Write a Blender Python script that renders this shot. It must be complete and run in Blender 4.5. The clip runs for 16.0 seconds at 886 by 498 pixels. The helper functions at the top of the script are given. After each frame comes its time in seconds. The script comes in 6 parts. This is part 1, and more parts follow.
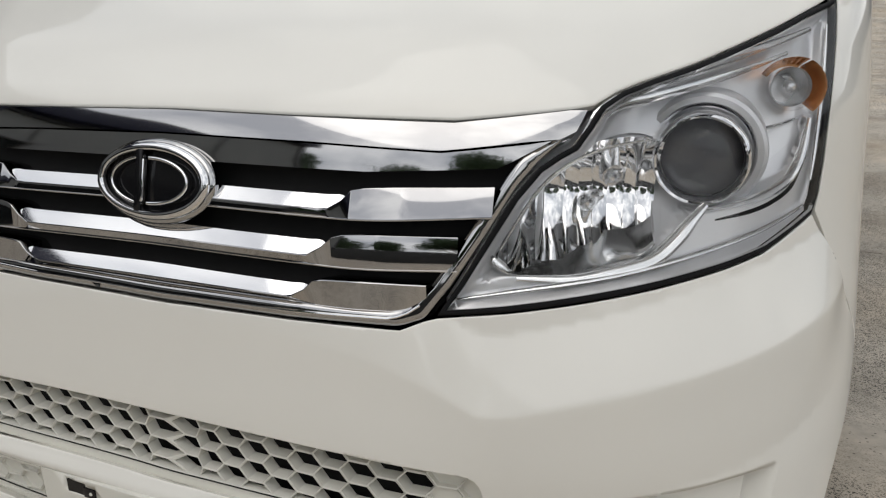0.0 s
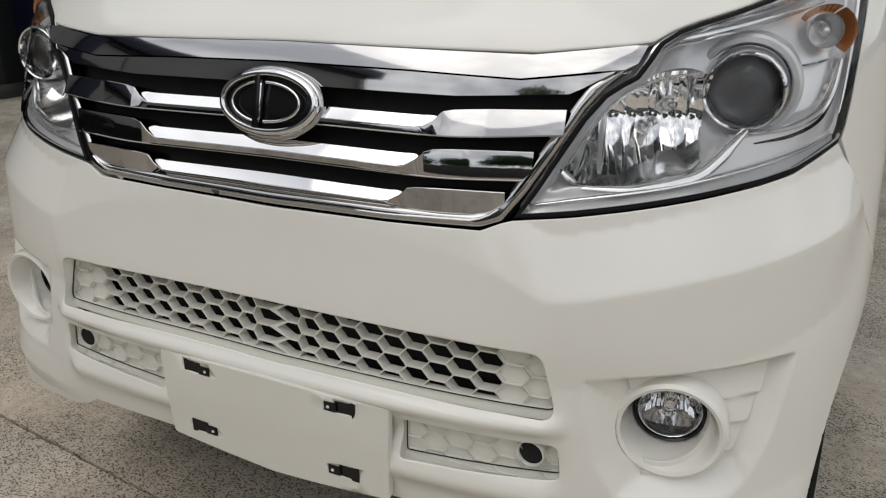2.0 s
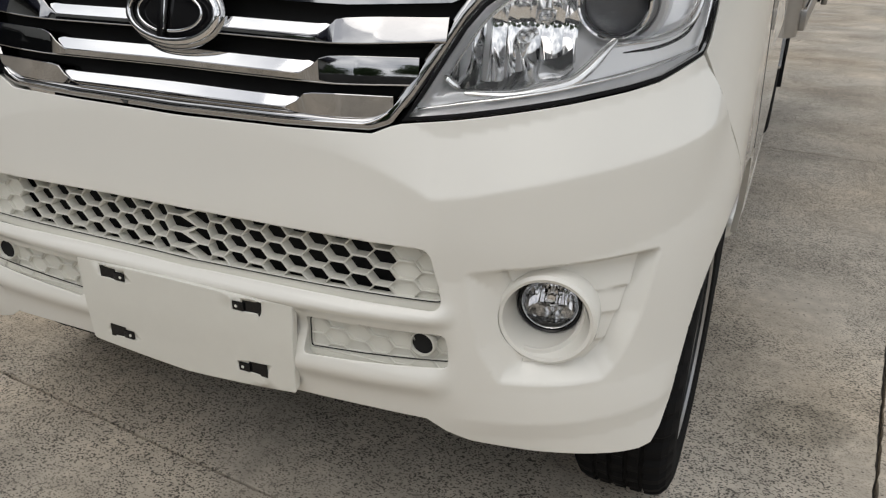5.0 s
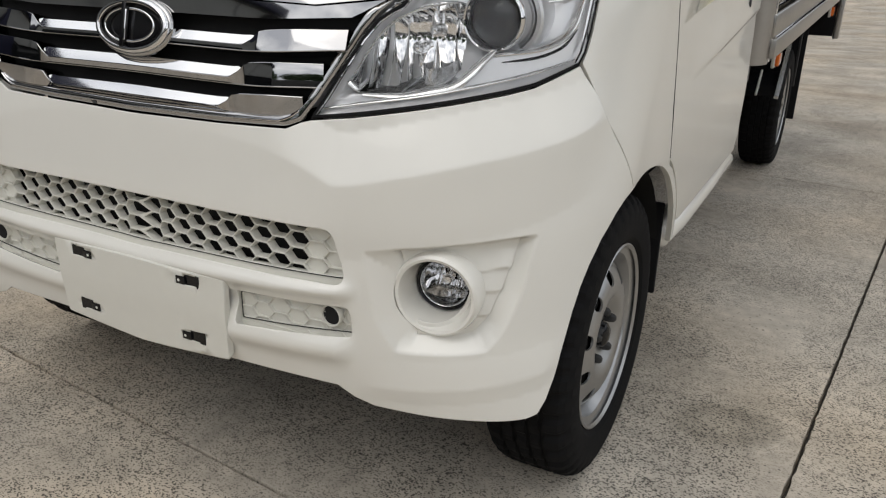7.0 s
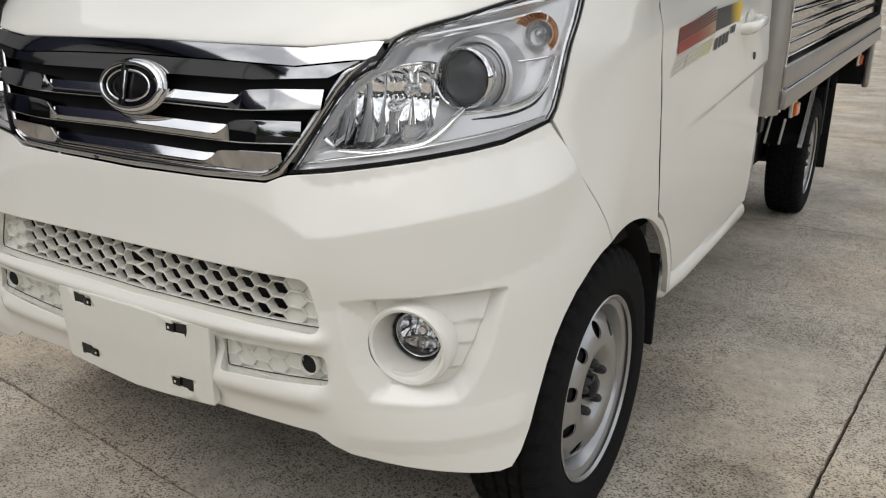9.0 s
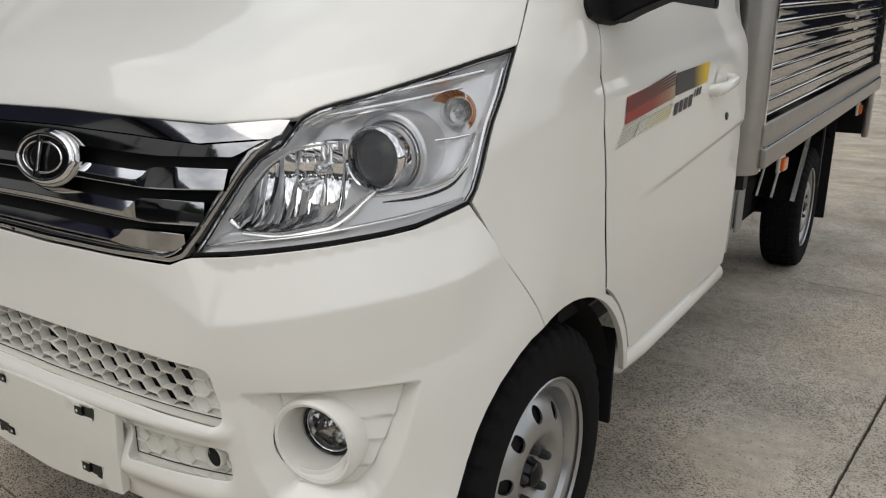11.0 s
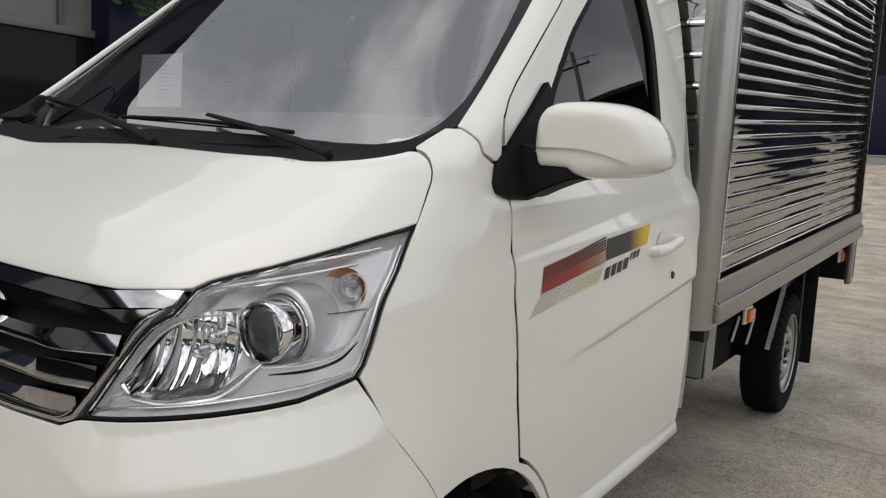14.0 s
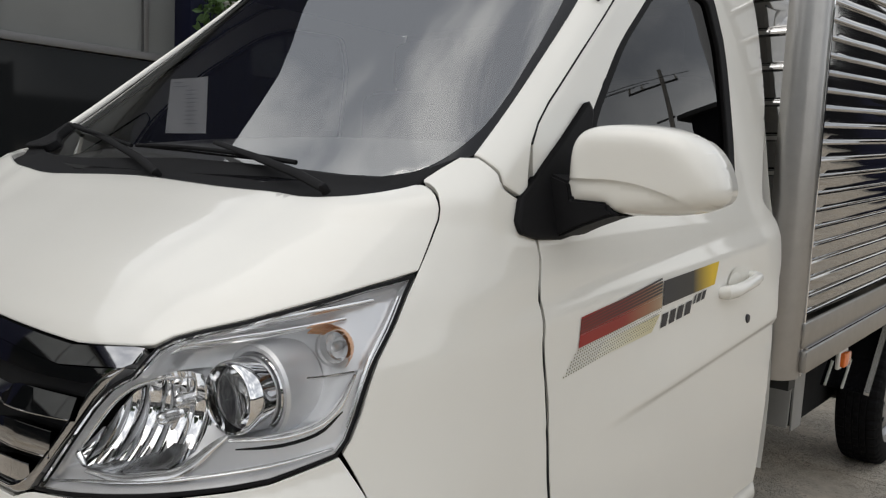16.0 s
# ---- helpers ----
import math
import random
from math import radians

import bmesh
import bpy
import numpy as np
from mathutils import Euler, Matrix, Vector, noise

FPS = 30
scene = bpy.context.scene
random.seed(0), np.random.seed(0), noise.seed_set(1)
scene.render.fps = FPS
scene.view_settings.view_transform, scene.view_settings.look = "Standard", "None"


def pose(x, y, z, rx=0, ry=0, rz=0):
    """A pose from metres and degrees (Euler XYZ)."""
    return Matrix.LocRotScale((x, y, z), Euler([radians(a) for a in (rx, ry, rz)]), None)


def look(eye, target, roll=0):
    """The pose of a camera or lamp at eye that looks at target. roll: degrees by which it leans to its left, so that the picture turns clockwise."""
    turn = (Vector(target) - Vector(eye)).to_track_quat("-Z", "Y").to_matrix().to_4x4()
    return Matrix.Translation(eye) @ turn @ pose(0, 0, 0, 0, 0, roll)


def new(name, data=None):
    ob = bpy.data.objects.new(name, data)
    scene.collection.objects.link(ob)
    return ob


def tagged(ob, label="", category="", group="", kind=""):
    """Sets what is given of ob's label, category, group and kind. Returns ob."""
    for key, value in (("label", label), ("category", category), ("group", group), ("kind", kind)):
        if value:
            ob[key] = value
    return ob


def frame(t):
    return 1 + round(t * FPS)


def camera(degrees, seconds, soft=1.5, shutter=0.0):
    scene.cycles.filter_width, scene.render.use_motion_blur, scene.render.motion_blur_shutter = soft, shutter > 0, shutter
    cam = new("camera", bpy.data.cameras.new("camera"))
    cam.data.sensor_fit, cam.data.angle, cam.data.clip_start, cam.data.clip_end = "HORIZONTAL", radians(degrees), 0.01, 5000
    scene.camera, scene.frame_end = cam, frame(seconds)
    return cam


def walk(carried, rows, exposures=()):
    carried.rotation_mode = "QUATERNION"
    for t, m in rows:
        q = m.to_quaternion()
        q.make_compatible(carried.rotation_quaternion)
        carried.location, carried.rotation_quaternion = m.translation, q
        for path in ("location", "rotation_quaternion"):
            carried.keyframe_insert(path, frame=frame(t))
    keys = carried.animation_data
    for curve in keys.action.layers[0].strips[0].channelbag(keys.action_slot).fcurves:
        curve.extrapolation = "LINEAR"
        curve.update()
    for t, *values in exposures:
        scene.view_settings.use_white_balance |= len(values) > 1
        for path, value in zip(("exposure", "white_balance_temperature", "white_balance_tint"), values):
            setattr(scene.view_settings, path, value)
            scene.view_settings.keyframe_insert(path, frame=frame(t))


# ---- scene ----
cam = camera(59.7, 16.0, 1.2)
PATH = [
    (0, (0.657, -0.628, 1.038), (-0.142, 1.112, 0.459), -1.2),
    (0.5, (0.664, -0.664, 1.039), (-0.148, 1.064, 0.443), -1.3),
    (1, (0.672, -0.736, 1.045), (-0.174, 0.961, 0.409), -1.4),
    (1.5, (0.669, -0.773, 1.051), (-0.21, 0.889, 0.37), -1.3),
    (2, (0.675, -0.798, 1.027), (-0.181, 0.879, 0.352), -0.2),
    (2.5, (0.692, -0.806, 1.023), (-0.134, 0.857, 0.28), -0.5),
    (3, (0.726, -0.803, 1.017), (-0.035, 0.882, 0.254), -0.7),
    (3.5, (0.736, -0.796, 1.016), (0.016, 0.883, 0.202), -0.7),
    (3.7, (0.73, -0.806, 1.004), (0.027, 0.884, 0.198), -0.3),
    (5.8, (0.879, -0.897, 0.985), (0.115, 0.79, 0.231), 1.9),
    (6, (0.906, -0.92, 0.984), (0.127, 0.776, 0.265), 0.3),
    (6.5, (0.987, -0.91, 0.981), (0.2, 0.789, 0.277), 0.9),
    (7, (1.061, -0.887, 0.979), (0.186, 0.766, 0.27), 1.3),
    (7.5, (1.124, -0.883, 0.985), (0.174, 0.746, 0.319), 0.8),
    (8, (1.144, -0.874, 0.991), (0.153, 0.746, 0.363), 1.2),
    (8.5, (1.16, -0.863, 0.991), (0.203, 0.776, 0.359), 1.2),
    (9, (1.167, -0.85, 0.997), (0.171, 0.778, 0.399), 0.5),
    (9.2, (1.179, -0.849, 0.997), (0.169, 0.778, 0.418), 0.5),
    (11.3, (1.271, -0.67, 1.067), (0.201, 0.944, 0.567), 0.7),
    (11.5, (1.291, -0.663, 1.075), (0.173, 0.922, 0.589), 1.3),
    (12, (1.345, -0.633, 1.105), (0.182, 0.934, 0.668), 2.7),
    (12.5, (1.378, -0.626, 1.116), (0.199, 0.944, 0.735), 2.8),
    (13, (1.387, -0.623, 1.124), (0.217, 0.964, 0.789), 3.2),
    (13.5, (1.397, -0.611, 1.139), (0.237, 0.988, 0.828), 3.4),
    (14, (1.402, -0.586, 1.159), (0.279, 1.052, 0.923), 2.9),
    (14.5, (1.419, -0.569, 1.18), (0.283, 1.067, 0.996), 2.3),
    (15, (1.423, -0.511, 1.193), (0.266, 1.11, 1.009), 2.0),
    (15.5, (1.405, -0.439, 1.19), (0.206, 1.153, 1.038), 2.8),
    (16, (1.376, -0.367, 1.186), (0.074, 1.139, 0.987), 2.6),
]
walk(cam, [(t, look(eye, target, roll)) for t, eye, target, roll in PATH],
     [(0, -.15), (1.5, -.15), (2.5, -.20), (3.0, -.20), (3.5, -.12), (6.0, -.08), (7.0, -.03), (8.0, .08), (9.0, .10), (11.5, -.12), (13.5, -.09), (16.0, -.06)])

# ---- world and light ----
SUN_ELEV, SUN_ROT = 58, 200
world = bpy.data.worlds.new("overcast_sky")
scene.world = world
world.use_nodes = True
wn = world.node_tree.nodes
wl = world.node_tree.links
sky = wn.new("ShaderNodeTexSky")
sky.sky_type, sky.sun_disc, sky.sun_elevation, sky.sun_rotation = "NISHITA", False, radians(SUN_ELEV), radians(SUN_ROT)
sky.dust_density = 3.0
back = wn["Background"]
coord = wn.new("ShaderNodeTexCoord")
spread = wn.new("ShaderNodeMapping")
spread.inputs["Scale"].default_value = (1, 1, 1.3)
cloud = wn.new("ShaderNodeTexNoise")
cloud.inputs["Scale"].default_value, cloud.inputs["Detail"].default_value, cloud.inputs["Roughness"].default_value = 3.2, 8, 0.55
tone = wn.new("ShaderNodeValToRGB")
tone.color_ramp.elements[0].position, tone.color_ramp.elements[0].color = 0.41, (4.15, 4.3, 4.53, 1)
tone.color_ramp.elements[1].position, tone.color_ramp.elements[1].color = 0.60, (9.1, 9.1, 8.92, 1)
veil = wn.new("ShaderNodeMix")
veil.data_type = "RGBA"
veil.inputs[0].default_value = 0.85
wl.new(coord.outputs["Generated"], spread.inputs["Vector"])
wl.new(spread.outputs["Vector"], cloud.inputs["Vector"])
wl.new(cloud.outputs["Fac"], tone.inputs["Fac"])
wl.new(sky.outputs["Color"], veil.inputs[6])
wl.new(tone.outputs["Color"], veil.inputs[7])
wl.new(veil.outputs[2], back.inputs["Color"])
back.inputs["Strength"].default_value = 0.160

sun = new("sun", bpy.data.lights.new("sun", "SUN"))
sun.data.energy, sun.data.angle, sun.data.color = 0.6, radians(50), (1, 0.96, 0.9)
sun.matrix_world = look((0, 0, 20), (math.sin(radians(SUN_ROT)) * -10, math.cos(radians(SUN_ROT)) * -10, 20 - 10 * math.tan(radians(SUN_ELEV))))


# ---- materials ----
def material(name, colour, rough=0.5, metal=0.0, coat=0.0, vary=0.08, scale=30.0, bump=0.0, bump_scale=200.0, ior=1.45):
    """A surface with fine grain, soft large-scale variation and, where asked, relief."""
    m = bpy.data.materials.new(name)
    m.use_nodes = True
    n, l = m.node_tree.nodes, m.node_tree.links
    b = n["Principled BSDF"]
    b.inputs["Metallic"].default_value, b.inputs["Coat Weight"].default_value, b.inputs["Coat Roughness"].default_value = metal, coat, 0.04
    b.inputs["IOR"].default_value = ior
    co = n.new("ShaderNodeTexCoord")
    fine = n.new("ShaderNodeTexNoise")
    fine.inputs["Scale"].default_value, fine.inputs["Detail"].default_value = scale, 6
    wide = n.new("ShaderNodeTexNoise")
    wide.inputs["Scale"].default_value, wide.inputs["Detail"].default_value = scale / 12, 3
    l.new(co.outputs["Object"], fine.inputs["Vector"])
    l.new(co.outputs["Object"], wide.inputs["Vector"])
    add = n.new("ShaderNodeMath")
    add.operation = "ADD"
    l.new(fine.outputs["Fac"], add.inputs[0])
    l.new(wide.outputs["Fac"], add.inputs[1])
    ramp = n.new("ShaderNodeMapRange")
    ramp.inputs["From Min"].default_value, ramp.inputs["From Max"].default_value = 0.6, 1.4
    ramp.inputs["To Min"].default_value, ramp.inputs["To Max"].default_value = 1 - vary, 1 + vary
    l.new(add.outputs[0], ramp.inputs["Value"])
    mul = n.new("ShaderNodeMix")
    mul.data_type, mul.blend_type = "RGBA", "MULTIPLY"
    mul.inputs[0].default_value, mul.inputs[6].default_value = 1.0, (*colour, 1)
    l.new(ramp.outputs["Result"], mul.inputs[7])
    l.new(mul.outputs[2], b.inputs["Base Color"])
    rr = n.new("ShaderNodeMapRange")
    rr.inputs["To Min"].default_value, rr.inputs["To Max"].default_value = rough * 0.85, min(1, rough * 1.15)
    l.new(wide.outputs["Fac"], rr.inputs["Value"])
    l.new(rr.outputs["Result"], b.inputs["Roughness"])
    if bump:
        grain = n.new("ShaderNodeTexNoise")
        grain.inputs["Scale"].default_value, grain.inputs["Detail"].default_value = bump_scale, 4
        l.new(co.outputs["Object"], grain.inputs["Vector"])
        relief = n.new("ShaderNodeBump")
        relief.inputs["Strength"].default_value, relief.inputs["Distance"].default_value = bump, 0.002
        l.new(grain.outputs["Fac"], relief.inputs["Height"])
        l.new(relief.outputs["Normal"], b.inputs["Normal"])
    return m


def pane_material(name, tint, ior, rough=0.0):
    """A thin clear sheet: what is behind shows through its tint, and it mirrors more at a slant."""
    m = bpy.data.materials.new(name)
    m.use_nodes = True
    n, l = m.node_tree.nodes, m.node_tree.links
    n.remove(n["Principled BSDF"])
    clear, gloss, mix, fres = n.new("ShaderNodeBsdfTransparent"), n.new("ShaderNodeBsdfGlossy"), n.new("ShaderNodeMixShader"), n.new("ShaderNodeFresnel")
    clear.inputs["Color"].default_value = (*tint, 1)
    gloss.inputs["Roughness"].default_value = rough
    fres.inputs["IOR"].default_value = ior
    l.new(fres.outputs["Fac"], mix.inputs["Fac"])
    l.new(clear.outputs["BSDF"], mix.inputs[1])
    l.new(gloss.outputs["BSDF"], mix.inputs[2])
    l.new(mix.outputs["Shader"], n["Material Output"].inputs["Surface"])
    return m


PAINT = material("white_paint", (0.80, 0.787, 0.735), 0.38, coat=1.0, vary=0.015, scale=8)
WHITE_PLASTIC = material("white_plastic", (0.74, 0.73, 0.67), 0.42, coat=0.1, vary=0.02, scale=40)
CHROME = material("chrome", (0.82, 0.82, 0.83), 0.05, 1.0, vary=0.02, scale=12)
DARK_CHROME = material("dark_chrome", (0.50, 0.50, 0.50), 0.07, 1.0, vary=0.02, scale=12)
REFLECT = material("lamp_reflector", (0.94, 0.94, 0.945), 0.05, 1.0, vary=0.02, scale=20)
SATIN = material("satin_silver", (0.90, 0.905, 0.91), 0.20, 0.9, vary=0.04, scale=25)
HOUSING = material("lamp_housing", (0.86, 0.865, 0.88), 0.36, 0.55, vary=0.03, scale=25)
CLEAR_STRIP = material("bright_light_strip", (0.93, 0.935, 0.94), 0.16, 0.85, coat=0.3, vary=0.02, scale=40)
# Chrome with the amber bulb's reflection put into its colour.
AMBER_TINTED_CHROME = material("amber_tinted_chrome", (0.92, 0.46, 0.20), 0.22, 0.8, vary=0.08, scale=60)
# Darker copy of CHROME, with the grille's dim reflections put into the colour.
SHADED_CHROME = material("shaded_chrome", (0.485, 0.482, 0.485), 0.05, 1.0, vary=0.02, scale=12)
STEEL = material("stainless_steel", (0.38, 0.377, 0.372), 0.06, 1.0, vary=0.06, scale=18, bump=0.06, bump_scale=14)
BRUSHED = material("brushed_steel", (0.41, 0.40, 0.388), 0.32, 1.0, vary=0.08, scale=30, bump=0.1, bump_scale=90)
ALLOY = material("silver_wheel_paint", (0.40, 0.405, 0.41), 0.30, 0.85, vary=0.05, scale=30)
RUBBER = material("tyre_rubber", (0.010, 0.010, 0.0105), 0.8, vary=0.2, scale=40, bump=0.2, bump_scale=300, ior=1.18)
BLACK = material("black_plastic", (0.013, 0.013, 0.014), 0.55, vary=0.12, scale=60, bump=0.15, bump_scale=600, ior=1.16)
GLOSS_BLACK = material("gloss_black", (0.008, 0.008, 0.009), 0.12, vary=0.1, scale=30, ior=1.36)
# Near-black for dark parts, and for shade painted behind gaps and openings.
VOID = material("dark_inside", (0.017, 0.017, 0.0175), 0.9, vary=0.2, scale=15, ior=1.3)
FRAME_STEEL = material("painted_chassis", (0.03, 0.03, 0.03), 0.6, vary=0.2, scale=20, bump=0.2, bump_scale=80)
GREY_PAINT = material("grey_bracket_paint", (0.33, 0.33, 0.32), 0.5, 0.2, vary=0.08, scale=25)
AMBER = material("amber_plastic", (0.80, 0.17, 0.02), 0.15, coat=0.5, vary=0.1, scale=60)
GLASS = pane_material("windscreen_glass", (0.92, 0.94, 0.96), 4.0)
SIDE_GLASS = pane_material("tinted_side_glass", (0.10, 0.105, 0.105), 1.54)
LENS = pane_material("clear_lens", (0.97, 0.97, 0.97), 1.40)
PROJ = material("projector_glass", (1, 1, 1), 0.0, vary=0.0, scale=20, ior=1.5)
PROJ.node_tree.nodes["Principled BSDF"].inputs["Transmission Weight"].default_value = 1.0
DASH = material("grey_dashboard", (0.26, 0.265, 0.27), 0.7, vary=0.08, scale=30, bump=0.15, bump_scale=500)
SEAT = material("grey_seat_cloth", (0.10, 0.10, 0.11), 0.9, vary=0.15, scale=90)
PAPER = material("white_paper", (0.86, 0.87, 0.90), 0.8, vary=0.03, scale=20)
INK = material("faded_ink", (0.50, 0.52, 0.57), 0.8, vary=0.05, scale=40)
DARK = material("black_sticker", (0.025, 0.025, 0.03), 0.4, vary=0.1, scale=60)
OLIVE = material("olive_print", (0.16, 0.15, 0.09), 0.5, vary=0.1, scale=60)
NAVY = material("navy_column", (0.006, 0.007, 0.024), 0.45, vary=0.1, scale=5, ior=1.3)
SHOP_GLASS = material("dark_shop_glass", (0.012, 0.013, 0.014), 0.05, vary=0.1, scale=1.0, ior=1.28)
FRAME_ALU = material("aluminium_frame", (0.16, 0.16, 0.16), 0.45, 0.5, vary=0.06, scale=20)
PLASTER = material("grey_plaster", (0.30, 0.29, 0.27), 0.85, vary=0.1, scale=6, bump=0.2, bump_scale=60)
LEAF = material("plant_leaf", (0.05, 0.10, 0.025), 0.5, vary=0.35, scale=25)
POT = material("white_pot", (0.72, 0.72, 0.70), 0.5, vary=0.05, scale=30)
BARK = material("bark", (0.09, 0.07, 0.05), 0.9, vary=0.3, scale=20)
TREE_LEAF = material("tree_leaf", (0.04, 0.075, 0.025), 0.6, vary=0.4, scale=3)
TILE = material("showroom_floor", (0.03, 0.029, 0.027), 0.35, vary=0.08, scale=6)
SHOP_WALL = material("dark_shop_wall", (0.028, 0.03, 0.031), 0.7, vary=0.25, scale=2)
LAMP_FLOOR = material("lamp_floor_silver", (0.86, 0.865, 0.87), 0.12, 0.95, vary=0.05, scale=40)
JOINT = material("joint_filler", (0.085, 0.078, 0.066), 0.95, vary=0.25, scale=40)


def faded(name, stops):
    """A printed sticker whose colour fades along the truck."""
    m = material(name, (1, 1, 1), 0.4, vary=0.08, scale=60)
    n, l = m.node_tree.nodes, m.node_tree.links
    b = n["Principled BSDF"]
    co, sep, rng, ramp = n.new("ShaderNodeNewGeometry"), n.new("ShaderNodeSeparateXYZ"), n.new("ShaderNodeMapRange"), n.new("ShaderNodeValToRGB")
    rng.inputs["From Min"].default_value, rng.inputs["From Max"].default_value = stops[0][0], stops[-1][0]
    for k, (y, c) in enumerate(stops):
        e = ramp.color_ramp.elements[k] if k < 2 else ramp.color_ramp.elements.new(1.0)
        e.position, e.color = (y - stops[0][0]) / (stops[-1][0] - stops[0][0]), (*c, 1)
    l.new(co.outputs["Position"], sep.inputs["Vector"])
    l.new(sep.outputs["Y"], rng.inputs["Value"])
    l.new(rng.outputs["Result"], ramp.inputs["Fac"])
    l.new(ramp.outputs["Color"], b.inputs["Base Color"])
    return m


FADE_CREAM = faded("fading_cream_print", [(.78, (.79, .775, .70)), (.92, (.68, .63, .43)), (1.0, (.64, .58, .35))])
FADE_RED = faded("fading_red_print", [(.71, (.30, .018, .014)), (.86, (.27, .03, .02)), (.95, (.32, .15, .08)), (1.01, (.40, .29, .19))])
FADE_GREY = faded("fading_grey_print", [(.71, (.16, .03, .025)), (.88, (.08, .035, .03)), (1.01, (.035, .035, .035))])
FADE_YELLOW = faded("fading_yellow_print", [(1.02, (.03, .03, .035)), (1.15, (.035, .033, .03)), (1.25, (.75, .50, .02))])


def concrete_material():
    """Worn exposed-aggregate concrete: speckles, stains and broad tonal drift."""
    m = material("worn_concrete", (0.542, 0.488, 0.410), 0.85, vary=0.26, scale=24)
    n, l = m.node_tree.nodes, m.node_tree.links
    b = n["Principled BSDF"]
    base = b.inputs["Base Color"].links[0].from_socket
    geo = n.new("ShaderNodeNewGeometry")
    speck = n.new("ShaderNodeTexVoronoi")
    speck.inputs["Scale"].default_value = 290
    slant = n.new("ShaderNodeMapping")
    slant.inputs["Rotation"].default_value, slant.inputs["Scale"].default_value = (0, 0, radians(24)), (1.0, 1.4, 1.0)
    l.new(geo.outputs["Position"], slant.inputs["Vector"])
    l.new(slant.outputs["Vector"], speck.inputs["Vector"])
    grit = n.new("ShaderNodeTexNoise")
    grit.inputs["Scale"].default_value, grit.inputs["Detail"].default_value = 2.6, 7
    l.new(geo.outputs["Position"], grit.inputs["Vector"])
    stain = n.new("ShaderNodeTexNoise")
    stain.inputs["Scale"].default_value, stain.inputs["Detail"].default_value, stain.inputs["Roughness"].default_value = 1.6, 7, 0.65
    l.new(geo.outputs["Position"], stain.inputs["Vector"])
    sep = n.new("ShaderNodeSeparateColor")
    l.new(speck.outputs["Color"], sep.inputs["Color"])
    pick = n.new("ShaderNodeMapRange")
    pick.inputs["From Min"].default_value, pick.inputs["From Max"].default_value = 0.72, 0.78
    pick.inputs["To Min"].default_value, pick.inputs["To Max"].default_value = 1.0, 0.2
    l.new(sep.outputs["Red"], pick.inputs["Value"])
    where = n.new("ShaderNodeMapRange")
    where.inputs["From Min"].default_value, where.inputs["From Max"].default_value = 0.30, 0.50
    l.new(grit.outputs["Fac"], where.inputs["Value"])
    amount = n.new("ShaderNodeMix")
    amount.data_type = "FLOAT"
    amount.inputs[2].default_value = 1.0
    l.new(where.outputs["Result"], amount.inputs[0])
    l.new(pick.outputs["Result"], amount.inputs[3])
    dirt = n.new("ShaderNodeMapRange")
    dirt.inputs["From Min"].default_value, dirt.inputs["From Max"].default_value = 0.35, 0.65
    dirt.inputs["To Min"].default_value, dirt.inputs["To Max"].default_value = 0.70, 1.12
    l.new(stain.outputs["Fac"], dirt.inputs["Value"])
    crumb = n.new("ShaderNodeTexVoronoi")
    crumb.inputs["Scale"].default_value = 95
    l.new(slant.outputs["Vector"], crumb.inputs["Vector"])
    csep = n.new("ShaderNodeSeparateColor")
    l.new(crumb.outputs["Color"], csep.inputs["Color"])
    cpick, cnear = n.new("ShaderNodeMapRange"), n.new("ShaderNodeMapRange")
    cpick.inputs["From Min"].default_value, cpick.inputs["From Max"].default_value = 0.88, 0.89
    cnear.inputs["From Min"].default_value, cnear.inputs["From Max"].default_value = 0.22, 0.38
    cnear.inputs["To Min"].default_value, cnear.inputs["To Max"].default_value = 1.0, 0.0
    l.new(csep.outputs["Green"], cpick.inputs["Value"])
    l.new(crumb.outputs["Distance"], cnear.inputs["Value"])
    pit = n.new("ShaderNodeMath")
    pit.operation = "MULTIPLY"
    l.new(cpick.outputs["Result"], pit.inputs[0])
    l.new(cnear.outputs["Result"], pit.inputs[1])
    shade = n.new("ShaderNodeMath")
    shade.operation = "MULTIPLY_ADD"
    shade.inputs[1].default_value, shade.inputs[2].default_value = -0.72, 1.0
    l.new(pit.outputs[0], shade.inputs[0])
    dark = n.new("ShaderNodeMath")
    dark.operation = "MULTIPLY"
    l.new(amount.outputs[0], dark.inputs[0])
    l.new(shade.outputs[0], dark.inputs[1])
    both = n.new("ShaderNodeMath")
    both.operation = "MULTIPLY"
    l.new(dark.outputs[0], both.inputs[0])
    l.new(dirt.outputs["Result"], both.inputs[1])
    # an old oil ring on the slab beside the front wheel
    place = n.new("ShaderNodeMapping")
    place.vector_type = "TEXTURE"
    place.inputs["Location"].default_value, place.inputs["Rotation"].default_value, place.inputs["Scale"].default_value = (.925, .742, 0), (0, 0, radians(28)), (.115, .085, 1)
    ragged = n.new("ShaderNodeTexNoise")
    ragged.inputs["Scale"].default_value, ragged.inputs["Detail"].default_value = 14, 5
    far = n.new("ShaderNodeVectorMath")
    far.operation = "LENGTH"
    bent = n.new("ShaderNodeMath")
    bent.operation = "MULTIPLY_ADD"
    bent.inputs[1].default_value = 0.7
    ring = n.new("ShaderNodeValToRGB")
    for k, (at, c) in enumerate(((.30, .90), (.52, .66), (.62, .74), (.80, 1.0))):
        e = ring.color_ramp.elements[k] if k < 2 else ring.color_ramp.elements.new(at)
        e.position, e.color = at, (c, c, c * (1 if c > .9 else .98), 1)
    halve = n.new("ShaderNodeMath")
    halve.operation = "MULTIPLY"
